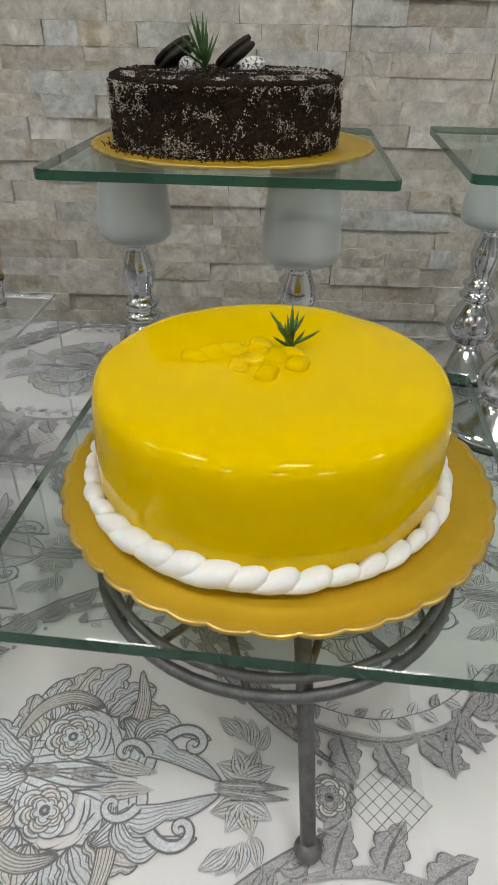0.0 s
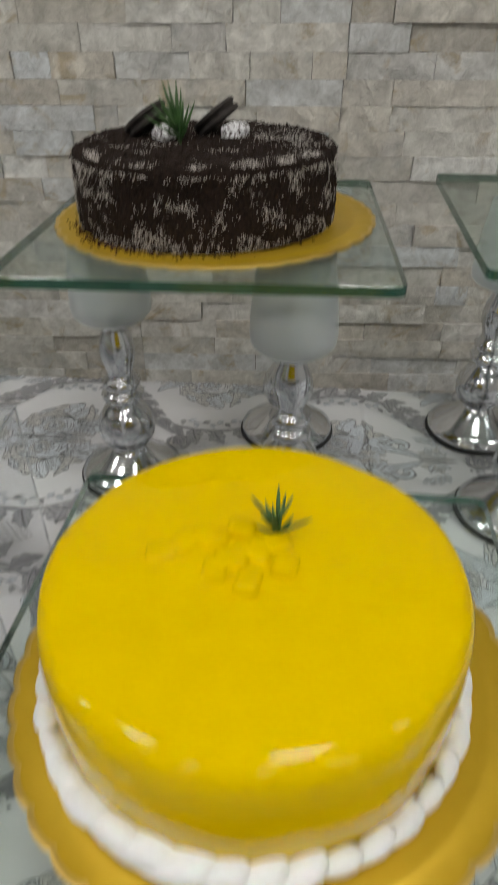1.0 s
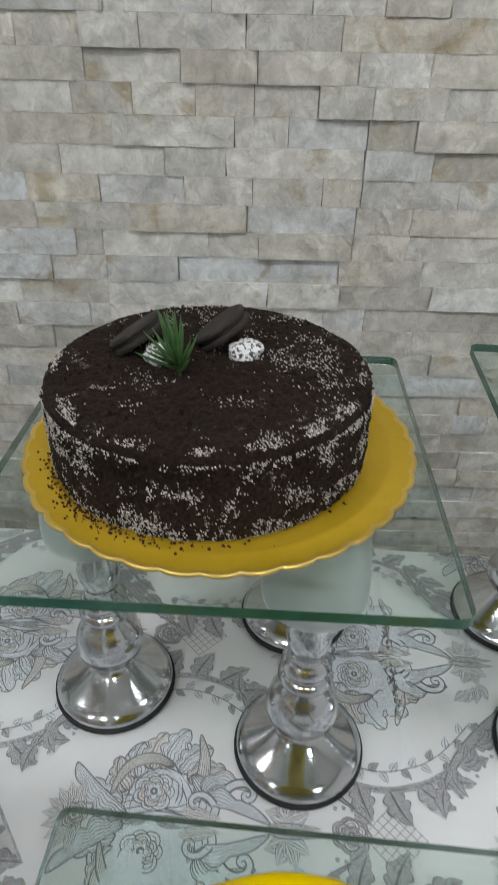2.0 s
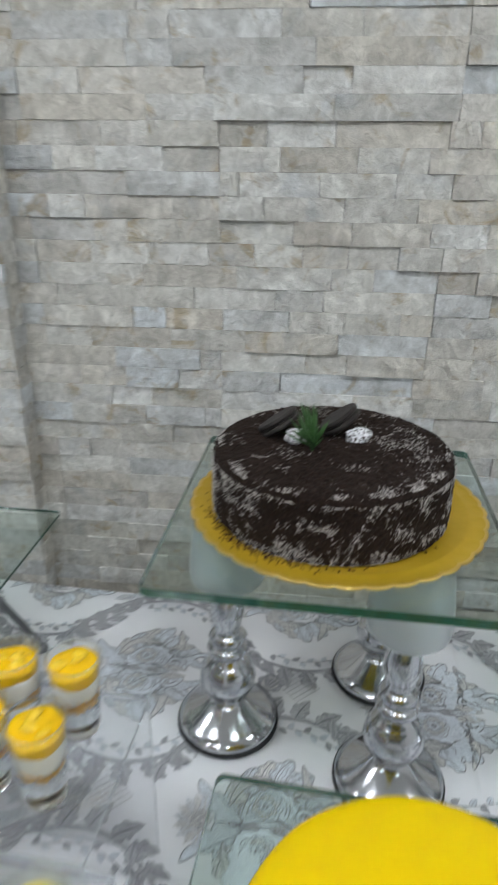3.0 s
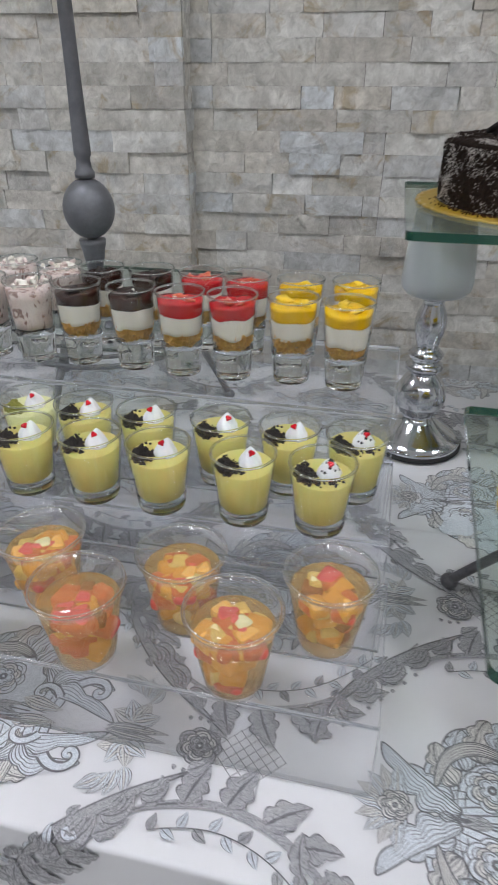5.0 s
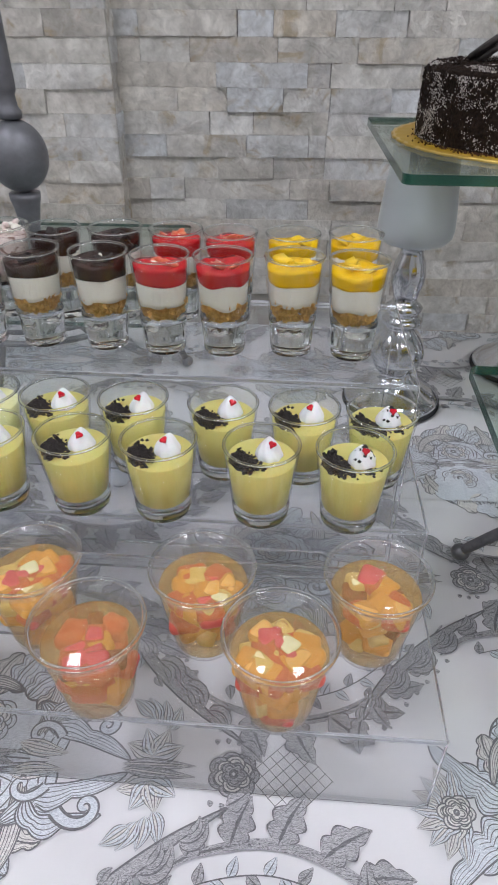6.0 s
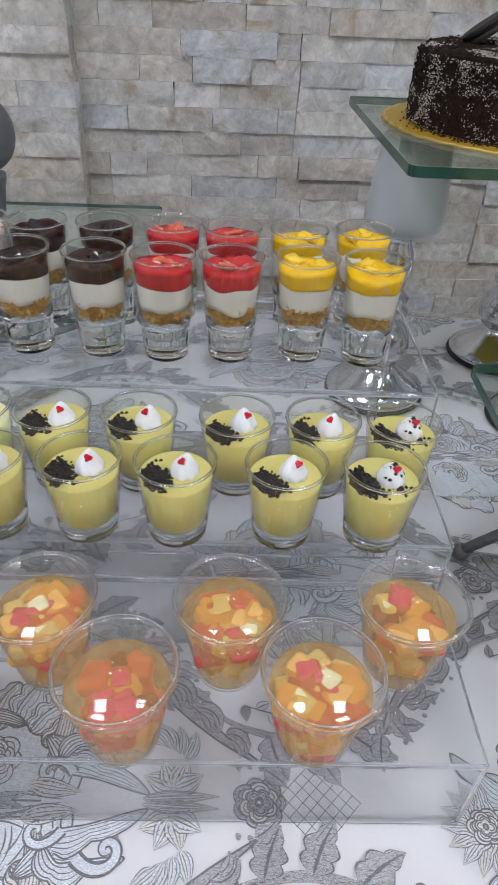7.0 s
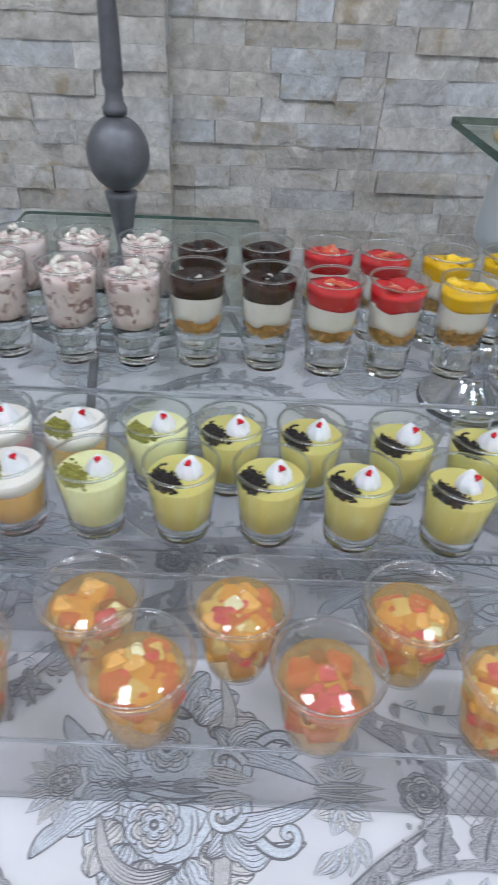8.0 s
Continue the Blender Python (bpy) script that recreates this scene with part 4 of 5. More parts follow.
def riser(front, depth, top, label):
    """A clear acrylic step: a top sheet with folded front and back sheets."""
    length, thick, h = RX1 - RX0, 0.0035, top - TABLE_Z - 0.0012
    ob = thing("acrylic_riser", RX1, front, TABLE_Z + 0.0012, label, "riser", TURN, "clear acrylic risers")

    def sheet(name, sx, sy, sz, x, y, z):
        bm = bmesh.new()
        bmesh.ops.create_cube(bm, size=1)
        bmesh.ops.transform(bm, matrix=Matrix.LocRotScale((0, 0, sz / 2), None, (sx, sy, sz)), verts=bm.verts)
        big = max(f.calc_area() for f in bm.faces)
        bmesh.ops.bevel(bm, geom=bm.edges[:], offset=0.0006, segments=1, affect="EDGES")
        for f in bm.faces:
            f.material_index = 0 if f.calc_area() > big * 0.6 else 1
        part(name, from_bm(name, bm, [ACRYLIC, ACRYLIC_EDGE]), ob, m=pose(x, y, z))

    sheet("top_sheet", length, depth, thick, -length / 2, depth / 2, h - thick)
    sheet("front_sheet", length, thick, h - thick, -length / 2, thick / 2, 0)
    sheet("back_sheet", length, thick, h - thick, -length / 2, depth - thick / 2, 0)


riser(*SHELF["low"], "low clear acrylic display step holding fruit cups")
riser(*SHELF["middle"], "middle clear acrylic display step holding custard glasses")
riser(*SHELF["high"], "high clear acrylic display step holding layered dessert glasses")


def shelf_spot(which, x, y):
    return x, y, SHELF[which][2] + 0.0003


# ---- layered desserts in tall glasses ----
SH = 0.0725


def tall_radius(z):
    return 0.0163 + (0.0228 - 0.0163) * z / SH


tall_out = [(0, 0.0), (0.0150, 0.0), (0.0163, 0.001)] + [(tall_radius(z), z) for z in np.linspace(0.003, SH - 0.0008, 16)] + [(0.0222, SH), (0.0213, SH - 0.0008)] + \
           [(tall_radius(z) - 0.0013, z) for z in np.linspace(SH - 0.003, 0.029, 12)]
TALL_GLASS = turned("tall_glass", [(tall_radius(0.0270), 0.0270)] + [p for p in tall_out[3:] if p[1] > 0.0270], [GLASS], 48)
TALL_BASE = turned("tall_base", [(0, 0.0), (0.0150, 0.0), (0.0163, 0.001)] + [(tall_radius(z), z) for z in np.linspace(0.003, 0.0270, 9)] + [(0.0172, 0.0271), (0.0150, 0.0262), (0.008, 0.0252), (0, 0.025)], [GLASS_SOLID], 56, flutes=(0.004, 0.020, 0.035, 14))
TALL_RIM = mesh("tall_rim", *ring_tube(0.0222, SH - 0.0004, 0.00095, 48, 8), [GLASS_SOLID], smooth=True)
SHORT_H = 0.058


def short_radius(z):
    return 0.0168 + (0.0228 - 0.0168) * z / SHORT_H


short_out = [(0, 0.0), (0.0155, 0.0), (0.0168, 0.0012)] + [(short_radius(z), z) for z in np.linspace(0.004, SHORT_H - 0.0008, 10)] + [(0.0222, SHORT_H), (0.0214, SHORT_H - 0.0008)] + \
            [(short_radius(z) - 0.0012, z) for z in np.linspace(SHORT_H - 0.003, 0.011, 9)] + [(0.012, 0.0082), (0, 0.0075)]
SHORT_GLASS = turned("short_glass", [(short_radius(0.0085), 0.0085)] + [p for p in short_out[3:] if p[1] > 0.009], [GLASS], 48)
SHORT_BASE = turned("short_base", [(0, 0.0), (0.0155, 0.0), (0.0168, 0.0012), (short_radius(0.004), 0.004), (short_radius(0.0085), 0.0085), (0.0160, 0.0086), (0.012, 0.0082), (0, 0.0078)], [GLASS_SOLID], 48)

SHORT_RIM = mesh("short_rim", *ring_tube(0.0222, SHORT_H - 0.0004, 0.00095, 48, 8), [GLASS_SOLID], smooth=True)


def wavy(r0, r1, h0, h1, seed, amp=0.0022, n=36):
    """A layer whose lower and upper rims rise and fall, as spooned into a glass."""
    prof = [(0, h0 + 0.0005), (r0 * 0.9, h0)] + [(r0 + (r1 - r0) * s, h0 + (h1 - h0) * s) for s in np.linspace(0, 1, 6)] + [(r1 * 0.75, h1), (r1 * 0.4, h1), (0, h1)]
    v, f = lathe(prof, n)
    out = []
    for p in v:
        a = math.atan2(p[1], p[0])
        w = noise.noise((math.cos(a) * 1.3 + seed * 5, math.sin(a) * 1.3, 0.5 if p[2] < (h0 + h1) / 2 else 4.5))
        out.append((p[0], p[1], p[2] + amp * w))
    return out, f


def clear(ob):
    ob.visible_shadow = False
    return ob


def layered_dessert(label, top_mat, piece_mat, pieces, seed):
    ob = thing("layered_dessert", 0, 0, 0, label, "dessert glass", group="tall dessert glasses")
    part("glass_wall", TALL_GLASS, ob, "clear shot glass wall")
    clear(part("glass_rim", TALL_RIM, ob))
    clear(part("glass_base", TALL_BASE, ob, "thick fluted glass base"))
    r = lambda z: tall_radius(z) - 0.00145
    rng = random.Random(seed)
    grains = []
    for k in range(560):
        a, h = rng.uniform(0, 6.28), rng.uniform(0.0275, 0.0400 + 0.004 * noise.noise((seed, 3.3, k * 0.0)))
        q = (r(h) - 0.0012) * (0.55 + 0.45 * math.sqrt(rng.random())) * min(1, 0.74 + (h - 0.0275) / 0.016)
        grains.append((q * math.cos(a), q * math.sin(a), h))
    part("biscuit_layer", heap("biscuit_layer", grains, [BISCUIT], 0.0014, seed), ob, "golden biscuit grit")
    part("cream_layer", mesh("cream_layer", *wavy(r(0.037), r(0.0575), 0.0378, 0.0578, seed + 1, 0.0040), [VANILLA], smooth=True), ob, "white cream layer")
    part("topping", mesh("topping", *wavy(r(0.055) + 0.0001, r(0.0650), 0.0550, 0.0648, seed + 2, 0.0026), [top_mat], smooth=True), ob)
    for k in range(pieces):
        a, q = rng.uniform(0, 6.28), rng.uniform(0.002, 0.011)
        size = rng.uniform(0.0045, 0.0078) if k else 0.0030
        me = lump("piece", size * 1.2, size * 0.85, size * 0.30, [piece_mat if k else VANILLA if piece_mat is not YELLOW_FRUIT else piece_mat], 0.7, seed + k, 2)
        part("piece", me, ob, m=pose(q * math.cos(a), q * math.sin(a), 0.0658, rng.uniform(-25, 25), rng.uniform(-25, 25), rng.uniform(0, 180)))
    return ob


def marbled_dessert(seed):
    ob = thing("layered_dessert", 0, 0, 0, "tall shot glass of pale pink cream marbled with chocolate shavings", "dessert glass", group="tall dessert glasses")
    part("glass_wall", TALL_GLASS, ob, "clear shot glass wall")
    clear(part("glass_rim", TALL_RIM, ob))
    clear(part("glass_base", TALL_BASE, ob, "thick fluted glass base"))
    r = lambda z: tall_radius(z) - 0.00145
    part("chocolate_layer", mesh("chocolate_layer", *wavy(0.0140, r(0.033), 0.0276, 0.033, seed, 0.002), [GANACHE], smooth=True), ob)
    part("cream_layer", mesh("cream_layer", *wavy(r(0.031), r(0.066), 0.0315, 0.0655, seed + 1, 0.002), [PINK_CREAM], smooth=True), ob, "pink cream marbled with chocolate")
    rng = random.Random(seed)
    for k in range(16):
        a, q = rng.uniform(0, 6.28), 0.017 * math.sqrt(rng.random())
        me = lump("shaving", 0.0050, 0.0022, 0.0024, [VANILLA if k % 3 else PINK_CREAM], 0.5, k + seed, 1)
        part("shaving", me, ob, m=pose(q * math.cos(a), q * math.sin(a), 0.068 + rng.uniform(0, 0.003), rng.uniform(-30, 30), rng.uniform(-30, 30), rng.uniform(0, 180)))
    return ob


def tall_row():
    choc = [layered_dessert("tall shot glass of crumbs, white cream and dark chocolate", GANACHE, COOKIE, 4, s) for s in (1, 2)]
    red = [layered_dessert("tall shot glass of crumbs, white cream and red strawberry jelly", RED_JELLY, RED_FRUIT, 4, s) for s in (5, 8)]
    gold = [layered_dessert("tall shot glass of crumbs, white cream and yellow mango jelly", YELLOW_JELLY, YELLOW_FRUIT, 4, s) for s in (11, 14)]
    marble = [marbled_dessert(s) for s in (21, 24)]
    order = [gold, gold, red, red, choc, choc, marble, marble, marble, marble, marble]
    used = set()
    for row, (x0, y0, dy) in enumerate(((-0.196, 0.494, 0.005), (-0.194, 0.550, 0.0045))):
        for k, kind in enumerate(order):
            src = kind[(k + row) % 2]
            m = pose(*shelf_spot("high", x0 - 0.0447 * k + 0.002 * math.sin(k * 2.1 + row), y0 + dy * k * 0.45 + 0.0025 * math.sin(k * 1.7 + row * 2)), 0, 0, 67 * k + 140 * row)
            if src in used:
                copy_thing(src, m)
            else:
                src.matrix_basis = m @ Matrix.Diagonal((0.89, 0.89, 0.955, 1))
                used.add(src)


tall_row()


# ---- custards in short glasses ----
def swirl(name, r, h):
    """A piped star of cream: ridged, twisted, drawn to a point."""
    verts, faces, n = [], [], 42
    prof = [(0.96, 0.0), (1.03, 0.12), (0.98, 0.28), (0.84, 0.45), (0.66, 0.60), (0.48, 0.74), (0.29, 0.87), (0.08, 0.98)]
    for q, z in prof:
        for i in range(n):
            a = 2 * math.pi * i / n
            w = 1 + 0.17 * abs(math.cos(4 * (a + z * 0.8))) - 0.08
            verts.append((r * q * w * math.cos(a), r * q * w * math.sin(a), h * z))
    for k in range(len(prof) - 1):
        for i in range(n):
            faces.append((k * n + i, k * n + (i + 1) % n, (k + 1) * n + (i + 1) % n, (k + 1) * n + i))
    faces.append(tuple(range((len(prof) - 1) * n, len(prof) * n)))
    return mesh(name, verts, faces, [CREAM], smooth=True)


SWIRL = swirl("cream_swirl", 0.0076, 0.0148)


def candy_mesh():
    bm = bmesh.new()
    for sx in (-1, 1):
        bmesh.ops.create_icosphere(bm, subdivisions=2, radius=0.0021, matrix=pose(sx * 0.0013, 0.0008, 0))
    bmesh.ops.create_cone(bm, cap_ends=True, segments=12, radius1=0.0030, radius2=0.0002, depth=0.0042, matrix=pose(0, -0.0018, 0, 90, 0, 0))
    for v in bm.verts:
        v.co = Vector((v.co.x * 0.72, v.co.y * 0.70, v.co.z * 0.62))
    return from_bm("candy_heart", bm, [RED_CANDY], True)


CANDY = candy_mesh()


def custard(label, layers, crumb_mat, seed, dark_on_cream=False):
    ob = thing("custard_glass", 0, 0, 0, label, "dessert glass", group="short custard glasses")
    part("glass_wall", SHORT_GLASS, ob, "clear tumbler wall")
    clear(part("glass_rim", SHORT_RIM, ob))
    clear(part("glass_base", SHORT_BASE, ob, "thick glass base"))
    r = lambda z: short_radius(z) - 0.0013
    for k, (mat, h0, h1) in enumerate(layers):
        part("custard", turned("custard", [(0, h0), (r(h0) * 0.93, h0), (r(h0 + 0.002), h0 + 0.002), (r(h1), h1), (r(h1) * 0.96, h1 + 0.0004), (0, h1 + 0.0003)], [mat], 40), ob)
    top = layers[-1][2]
    rng = random.Random(seed)
    part("cream_swirl", SWIRL, ob, "white piped cream star", pose(0.0045, 0.001, top - 0.0005, rng.uniform(-8, 8), rng.uniform(-8, 8), seed * 40))
    part("candy_heart", CANDY, ob, "small red sugar heart", pose(0.0050 + 0.0012 * math.sin(seed * 2.4), -0.0030, top + 0.0122, 40 + seed * 17 % 35, 25 * math.sin(seed * 1.9), seed * 53 % 120 - 60))
    spots = []
    for k in range(700):
        a = math.radians(212) + rng.gauss(0, 0.36)
        q = 0.0128 + rng.gauss(0, 0.0032)
        if q > 0.0190:
            continue
        spots.append((q * math.cos(a), q * math.sin(a), top + 0.0006 + max(0, 0.0048 - abs(q - 0.0132) * 0.9) * rng.random()))
    if dark_on_cream:
        for k in range(36):
            a, q = rng.uniform(0, 6.28), 0.0066 * rng.random()
            spots.append((0.0045 + q * math.cos(a), 0.001 + q * math.sin(a), top + 0.0140 - q * 1.25))
        for k in range(50):
            a, q = rng.uniform(3.3, 6.0), rng.uniform(0.009, 0.018)
            spots.append((q * math.cos(a), q * math.sin(a), top + 0.0008))
    part("crumb_pile", heap("crumb_pile", spots, [crumb_mat], 0.0008, seed), ob, "pile of dark cookie crumbs" if crumb_mat is COOKIE else "chopped green pistachio")["kind"] = "stuff"
    return ob


def custard_row():
    lemon = [custard("short glass of yellow custard with cream, red candy and cookie crumbs", [(CUSTARD, 0.0120, 0.0465)], COOKIE, s, s == 3) for s in (1, 2, 3)]
    green = [custard("short glass of pale green custard with cream, candy and pistachio", [(PISTACHIO_CUSTARD, 0.0120, 0.0465)], PISTACHIO, s) for s in (4, 5)]
    caramel = custard("short glass of caramel custard under white cream and red candy", [(CARAMEL, 0.0120, 0.036), (VANILLA, 0.0361, 0.0465)], PISTACHIO, 6)
    pink = custard("short glass of pink custard under white cream with red candy", [(PINK_CUSTARD, 0.0120, 0.036), (VANILLA, 0.0361, 0.0465)], PISTACHIO, 7)
    front = [(-0.203, 0.384, 2), (-0.258, 0.387, 0), (-0.320, 0.390, 1), (-0.373, 0.394, 0), (-0.427, 0.396, 1), (-0.481, 0.399, 3), (-0.531, 0.401, 5), (-0.585, 0.403, 5), (-0.640, 0.406, 6)]
    back = [(-0.181, 0.428, 2), (-0.231, 0.431, 1), (-0.284, 0.434, 0), (-0.344, 0.438, 1), (-0.397, 0.441, 0), (-0.446, 0.444, 4), (-0.500, 0.447, 5), (-0.550, 0.449, 6), (-0.606, 0.452, 6)]
    kinds = [*lemon, *green, caramel, pink]
    used = set()
    for n, (x, y, k) in enumerate(front + back):
        m = pose(*shelf_spot("middle", x, y), 0, 0, (n * 17) % 24 - 12)
        src = kinds[k]
        if src in used:
            copy_thing(src, m)
        else:
            src.matrix_basis = m @ Matrix.Diagonal((1.02, 1.02, 0.92, 1))
            used.add(src)


custard_row()


# ---- lidded fruit cups ----
FH = 0.0580


def cup_radius(z):
    return 0.0188 + (0.0280 - 0.0188) * z / FH


FRUIT_CUP = turned("cup_wall", [(0, 0.001), (0.0174, 0.0), (0.0188, 0.001)] + [(cup_radius(z), z) for z in np.linspace(0.004, FH, 10)] + [(0.0292, FH + 0.0005), (0.0292, FH + 0.0022)], [PLASTIC], 56)
DOME = 0.060         # radius of the lid's shallow dome
LID = turned("lid", [(0.0296, FH - 0.0020), (0.0301, FH + 0.001), (0.0299, FH + 0.0034), (0.0289, FH + 0.0042), (0.0277, FH + 0.0032), (0.0269, FH + 0.0014), (0.0260, FH + 0.0008)] +
             [(r, FH + 0.0010 + math.sqrt(DOME ** 2 - r ** 2) - math.sqrt(DOME ** 2 - 0.0252 ** 2)) for r in (0.0252, 0.023, 0.021, 0.019, 0.016, 0.013, 0.010, 0.007, 0.0042)] +
             [(0.0034, FH + 0.0076), (0.0034, FH + 0.0092), (0.0022, FH + 0.0102), (0, FH + 0.0104)], [LID_PLASTIC], 64)
LID_RIM = mesh("lid_rim", *ring_tube(0.0296, FH + 0.0034, 0.0013, 56, 8), [GLASS_SOLID], smooth=True)


def cube_mesh(mat, s):
    me = box_mesh("fruit_cube", s, s * 0.85, min(s * 0.7, 0.0095), [mat], s * 0.20, segments=3)
    me.polygons.foreach_set("use_smooth", [True] * len(me.polygons))
    return me


CUBES = [cube_mesh(m, s) for m, s in ((MELON, 0.0135), (PAPAYA, 0.0165), (WATERMELON, 0.0185), (MELON, 0.0115), (PAPAYA, 0.010), (GRAPE, 0.011), (WATERMELON, 0.0130))]


def fruit_cup(seed, mixing):
    ob = thing("fruit_cup", 0, 0, 0, "clear lidded plastic cup of fruit salad in orange juice", "fruit cup", group="lidded fruit cups")
    part("cup_wall", FRUIT_CUP, ob)
    lid = part("lid", LID, ob, "clear plastic lid with a small knob")
    clear(part("rim", LID_RIM, lid))
    r = lambda z: cup_radius(z) - 0.0006
    level = 0.0475
    part("juice", turned("juice", [(0, 0.0016), (0.0168, 0.0016), (r(0.004), 0.004), (r(level), level), (r(level) * 0.95, level - 0.0004), (0, level - 0.0005)], [JUICE], 48), ob, "orange fruit juice")
    rng = random.Random(seed)
    for k in range(54):
        h = rng.uniform(0.005, level - 0.016) if k < 26 else level - 0.0122 + rng.uniform(0, 0.0030)
        q = (r(h) - 0.0075) * math.sqrt(rng.random())
        a = rng.uniform(0, 6.28)
        part("fruit_cube", CUBES[rng.choice(mixing)], ob, m=pose(q * math.cos(a), q * math.sin(a), h, rng.uniform(-14, 14), rng.uniform(-14, 14), rng.uniform(0, 360)))
    return ob


def cup_row():
    cups = [fruit_cup(1, (0, 1, 2, 3, 4, 1)), fruit_cup(2, (1, 2, 2, 6, 4, 5)), fruit_cup(3, (0, 3, 1, 4, 5, 2)), fruit_cup(4, (0, 1, 4, 3, 2, 1))]
    spots = [(-0.246, 0.289, 0), (-0.346, 0.293, 1), (-0.445, 0.297, 3), (-0.541, 0.301, 2), (-0.191, 0.331, 2), (-0.290, 0.334, 3), (-0.391, 0.337, 0), (-0.476, 0.340, 2), (-0.575, 0.343, 1)]
    used = set()
    for n, (x, y, k) in enumerate(spots):
        m = pose(*shelf_spot("low", x, y), 0, 0, 73 * n)
        if cups[k] in used:
            copy_thing(cups[k], m)
        else:
            cups[k].matrix_basis = m
            used.add(cups[k])


cup_row()


# ---- ledge stones on the wall and the pillar ----
COURSE, COURSE_TOP = 0.03215, 1.400


def stone_variant(seed):
    """A split stone 1 long and 1 high, front towards -y, with a rough face and ragged edges."""
    nx, nz = 7, 2
    verts, faces = [], []
    for k in range(nz + 1):
        for i in range(nx + 1):
            x, z = i / nx - 0.5, k / nz - 0.5
            edge = i in (0, nx) or k in (0, nz)
            y = -1.0 + 0.40 * noise.noise((x * 5 + seed * 9, z * 2.2, seed)) + (0.10 if edge else 0)
            verts.append((x + (0.010 * noise.noise((z * 3, seed, 2)) if i in (0, nx) else 0), y, z * 0.992 + (0.02 * noise.noise((x * 4, seed, 7)) if k in (0, nz) else 0)))
    w = nx + 1
    for k in range(nz):
        for i in range(nx):
            faces.append((k * w + i, k * w + i + 1, (k + 1) * w + i + 1, (k + 1) * w + i))
    rim = [i for i in range(w)] + [k * w + nx for k in range(1, nz + 1)] + [nz * w + i for i in range(nx - 1, -1, -1)] + [k * w for k in range(nz - 1, 0, -1)]
    n = len(verts)
    verts += [(verts[i][0], 0.3, verts[i][2]) for i in rim]
    for k in range(len(rim)):
        j = (k + 1) % len(rim)
        faces.append((rim[j], rim[k], n + k, n + j))
    return mesh("stone", verts, faces, [STONE])


STONES = [stone_variant(s) for s in range(14)]
rng = random.Random(29)


UPPER = {-2: (-0.364, -0.190, -0.059), -1: (-0.273, -0.179, -0.016), 0: (-0.340, -0.272, -0.172, -0.106, -0.012, 0.139, 0.180), 1: (-0.350, -0.252, -0.172, -0.087, 0.020, 0.116),
         2: (-0.306, -0.172, -0.144, -0.030, 0.075, 0.151), 3: (-0.371, -0.241, -0.172, -0.108, 0.006, 0.108), 4: (-0.361, -0.310, -0.171, -0.065, 0.019, 0.129),
         5: (-0.367, -0.279, -0.189, -0.121, -0.050, 0.016, 0.088, 0.149, 0.230), 6: (-0.289, -0.146, -0.006, 0.056, 0.147)}
LOWER = {7: (-0.427, -0.211, -0.088, -0.016, 0.146, 0.226), 8: (-0.309, -0.257, -0.168, -0.066, 0.016, 0.100, 0.147, 0.264), 9: (-0.379, -0.250, -0.133, 0.010, 0.143, 0.211),
         10: (-0.341, -0.205, -0.171, -0.039, 0.025, 0.142, 0.212), 11: (-0.325, -0.240, -0.169, -0.077, 0.128), 12: (-0.352, -0.285, -0.170, 0.038, 0.131, 0.251),
         13: (-0.421, -0.296, -0.198, -0.171, -0.030, 0.113, 0.168), 14: (-0.341, -0.252, -0.171, 0.073, 0.237)}


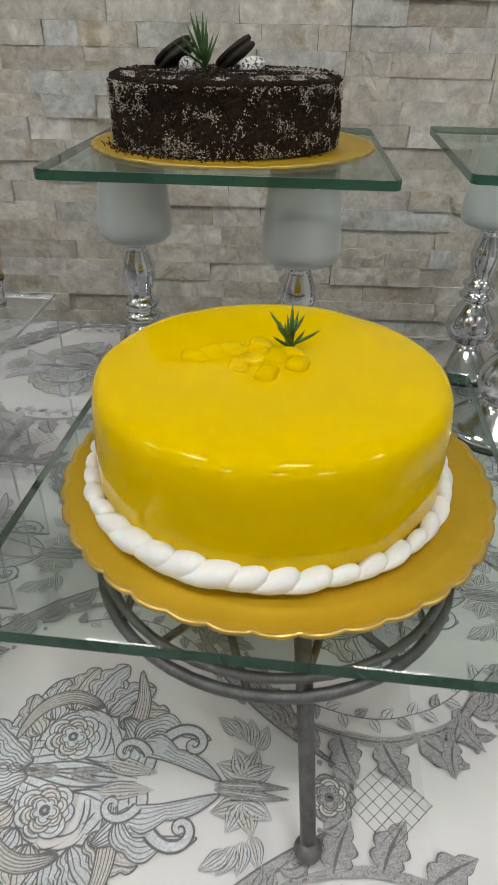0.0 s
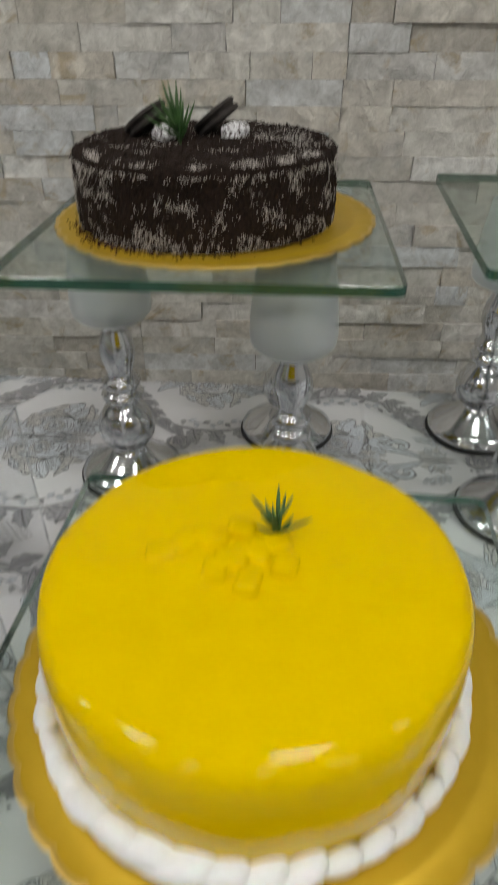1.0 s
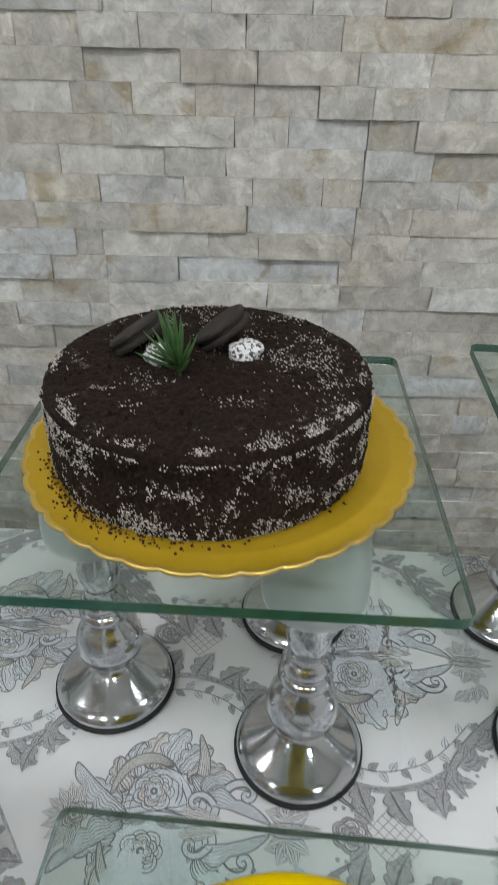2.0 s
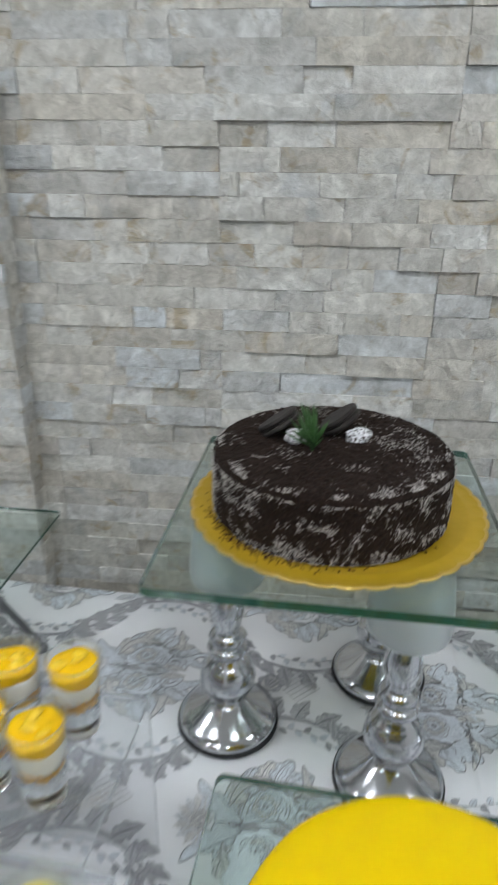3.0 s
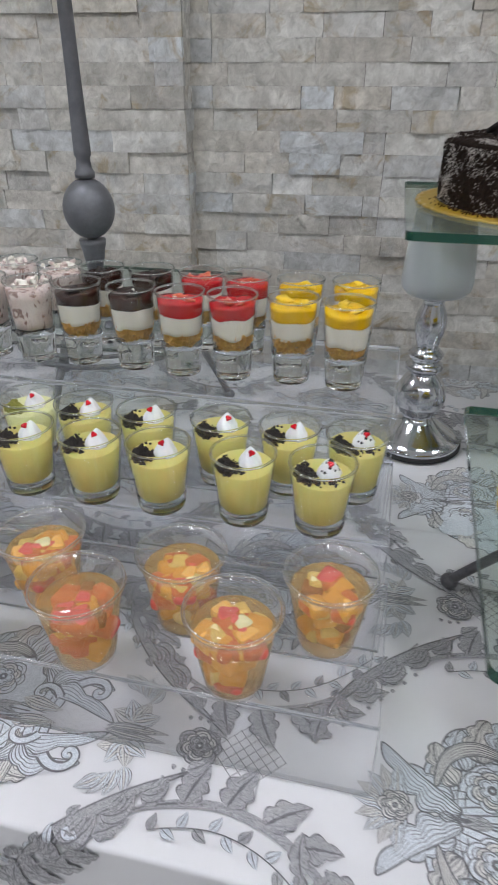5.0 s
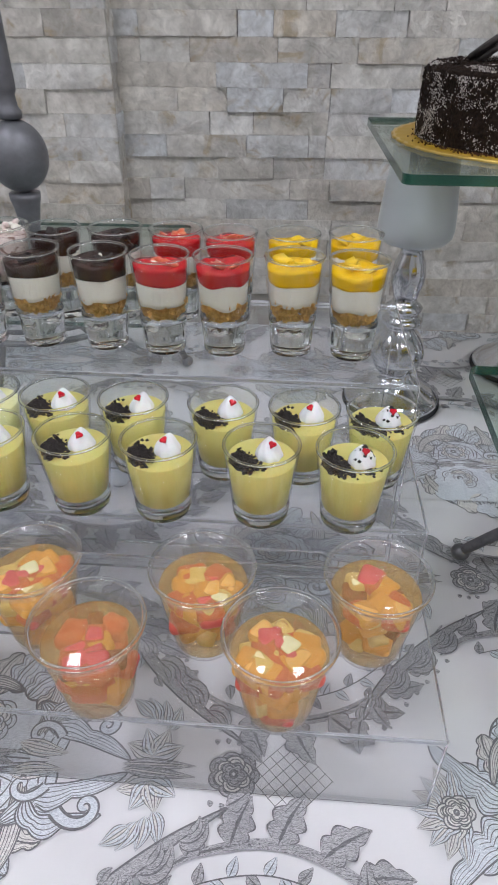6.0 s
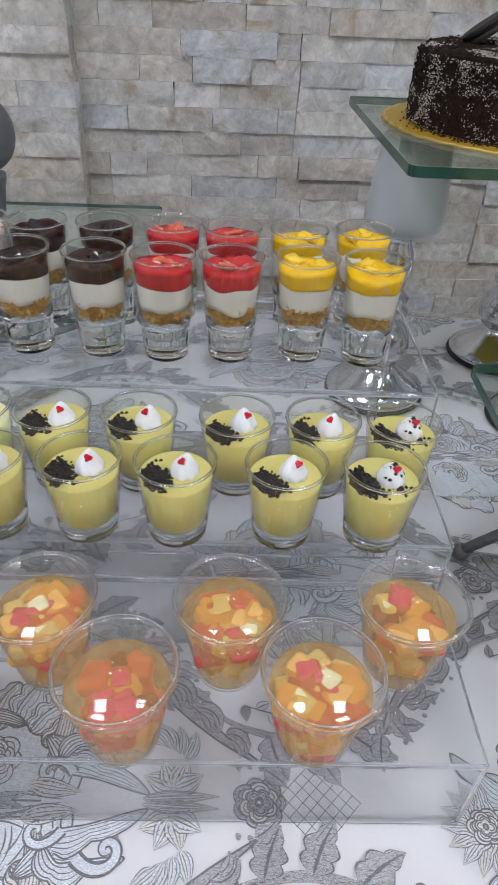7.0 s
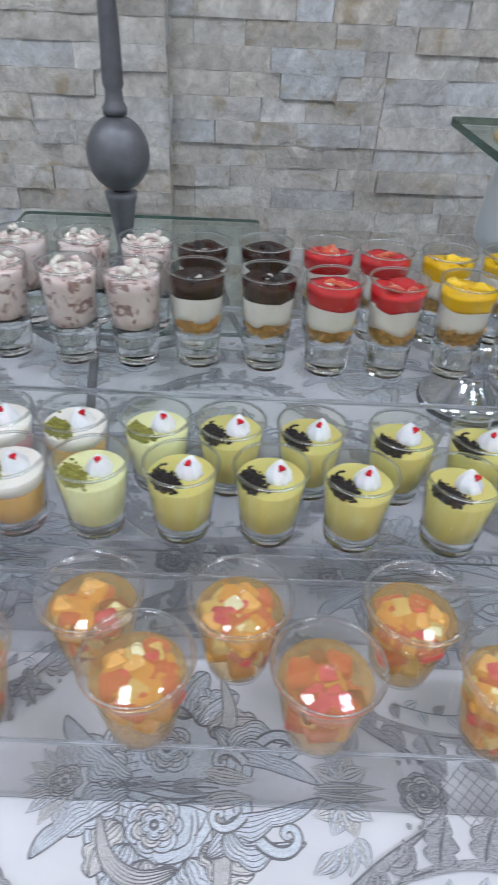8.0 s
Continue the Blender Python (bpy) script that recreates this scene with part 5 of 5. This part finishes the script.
def lay_course(parent, face_y, x0, x1, z, height, joints, near, spare, known=()):
    """One course of stones from x0 to x1, with breaks forced at the joints; stones out of the near stretch go to spare.
    Between known joints each stone is whole."""
    marks = [x0, *[j for j in joints if x0 + 0.03 < j < x1 - 0.03 and not (known and known[0] - 0.03 < j < known[-1] + 0.03)], *known, x1]
    marks.sort()
    for a, b in zip(marks, marks[1:]):
        x = a
        while x < b - 1e-6:
            length = rng.choice((0.06, 0.09, 0.12, 0.14, 0.17, 0.20)) * rng.uniform(0.85, 1.15)
            if b - x - length < 0.045 or (known and known[0] <= a < known[-1]):
                length = b - x
            deep = rng.choice((0.003, 0.004, 0.005, 0.005, 0.006, 0.0075, 0.0095))
            m = Matrix.Translation((x + length / 2, face_y, z + height / 2)) @ Matrix.Diagonal((length - 0.0009, deep, height, 1))
            if near[0] < x < near[1] and near[2] < z < near[3]:
                ob = new("stone", rng.choice(STONES))
                ob.parent = parent
                ob.matrix_parent_inverse = parent.matrix_basis.inverted()
                ob.matrix_basis = m
            else:
                spare.append((rng.choice(STONES), m))
            x += length


def joined(parent, spare, name):
    verts, faces = [], []
    for me, m in spare:
        base = len(verts)
        verts += [m @ v.co for v in me.vertices]
        faces += [tuple(base + i for i in p.vertices) for p in me.polygons]
    ob = new(name, mesh(name, verts, faces, [STONE_FAR]))
    ob.parent = parent
    ob.matrix_parent_inverse = parent.matrix_basis.inverted()
    tagged(ob, kind="stuff")


def far_stone():
    """The same stone for the joined courses, varied stone by stone."""
    m = STONE.copy()
    t = m.node_tree
    g = t.nodes.new("ShaderNodeNewGeometry")
    info = next(n for n in t.nodes if n.bl_idname == "ShaderNodeObjectInfo")
    for l in list(info.outputs["Random"].links):
        target = l.to_socket
        t.links.remove(l)
        t.links.new(g.outputs["Random Per Island"], target)
    return m


STONE_FAR = far_stone()
spare_wall, spare_pillar = [], []
for k in range(-20, 34):
    z = COURSE_TOP - (k + 1) * COURSE
    panel = k // 5
    joints = [(-0.171 if panel % 2 == 0 else 0.148) + 0.6 * q for q in range(-2, 4)]
    near = (-0.47, 0.45, 0.82, 1.45)
    lay_course(wall_north, WALL_Y, PILLAR_X - 0.03, 1.6, z, COURSE, joints, near, spare_wall, UPPER.get(k) or LOWER.get(k) or ())
    joints = [(-0.72 if panel % 2 else -0.95) - 0.6 * q for q in range(0, 2)]
    lay_course(pillar, PILLAR_Y, -1.6, PILLAR_X, z, COURSE, joints, (-0.80, 0, 0.82, 1.45), spare_pillar)
    # return of the pillar
    m = Matrix.Translation((PILLAR_X - 0.006, (PILLAR_Y + WALL_Y) / 2, z + COURSE / 2)) @ pose(0, 0, 0, 0, 0, 90) @ Matrix.Diagonal((WALL_Y - PILLAR_Y - 0.002, rng.uniform(0.004, 0.010), COURSE, 1))
    spare_pillar.append((rng.choice(STONES), m))
joined(wall_north, spare_wall, "ledge_stones")
joined(pillar, spare_pillar, "ledge_stones")
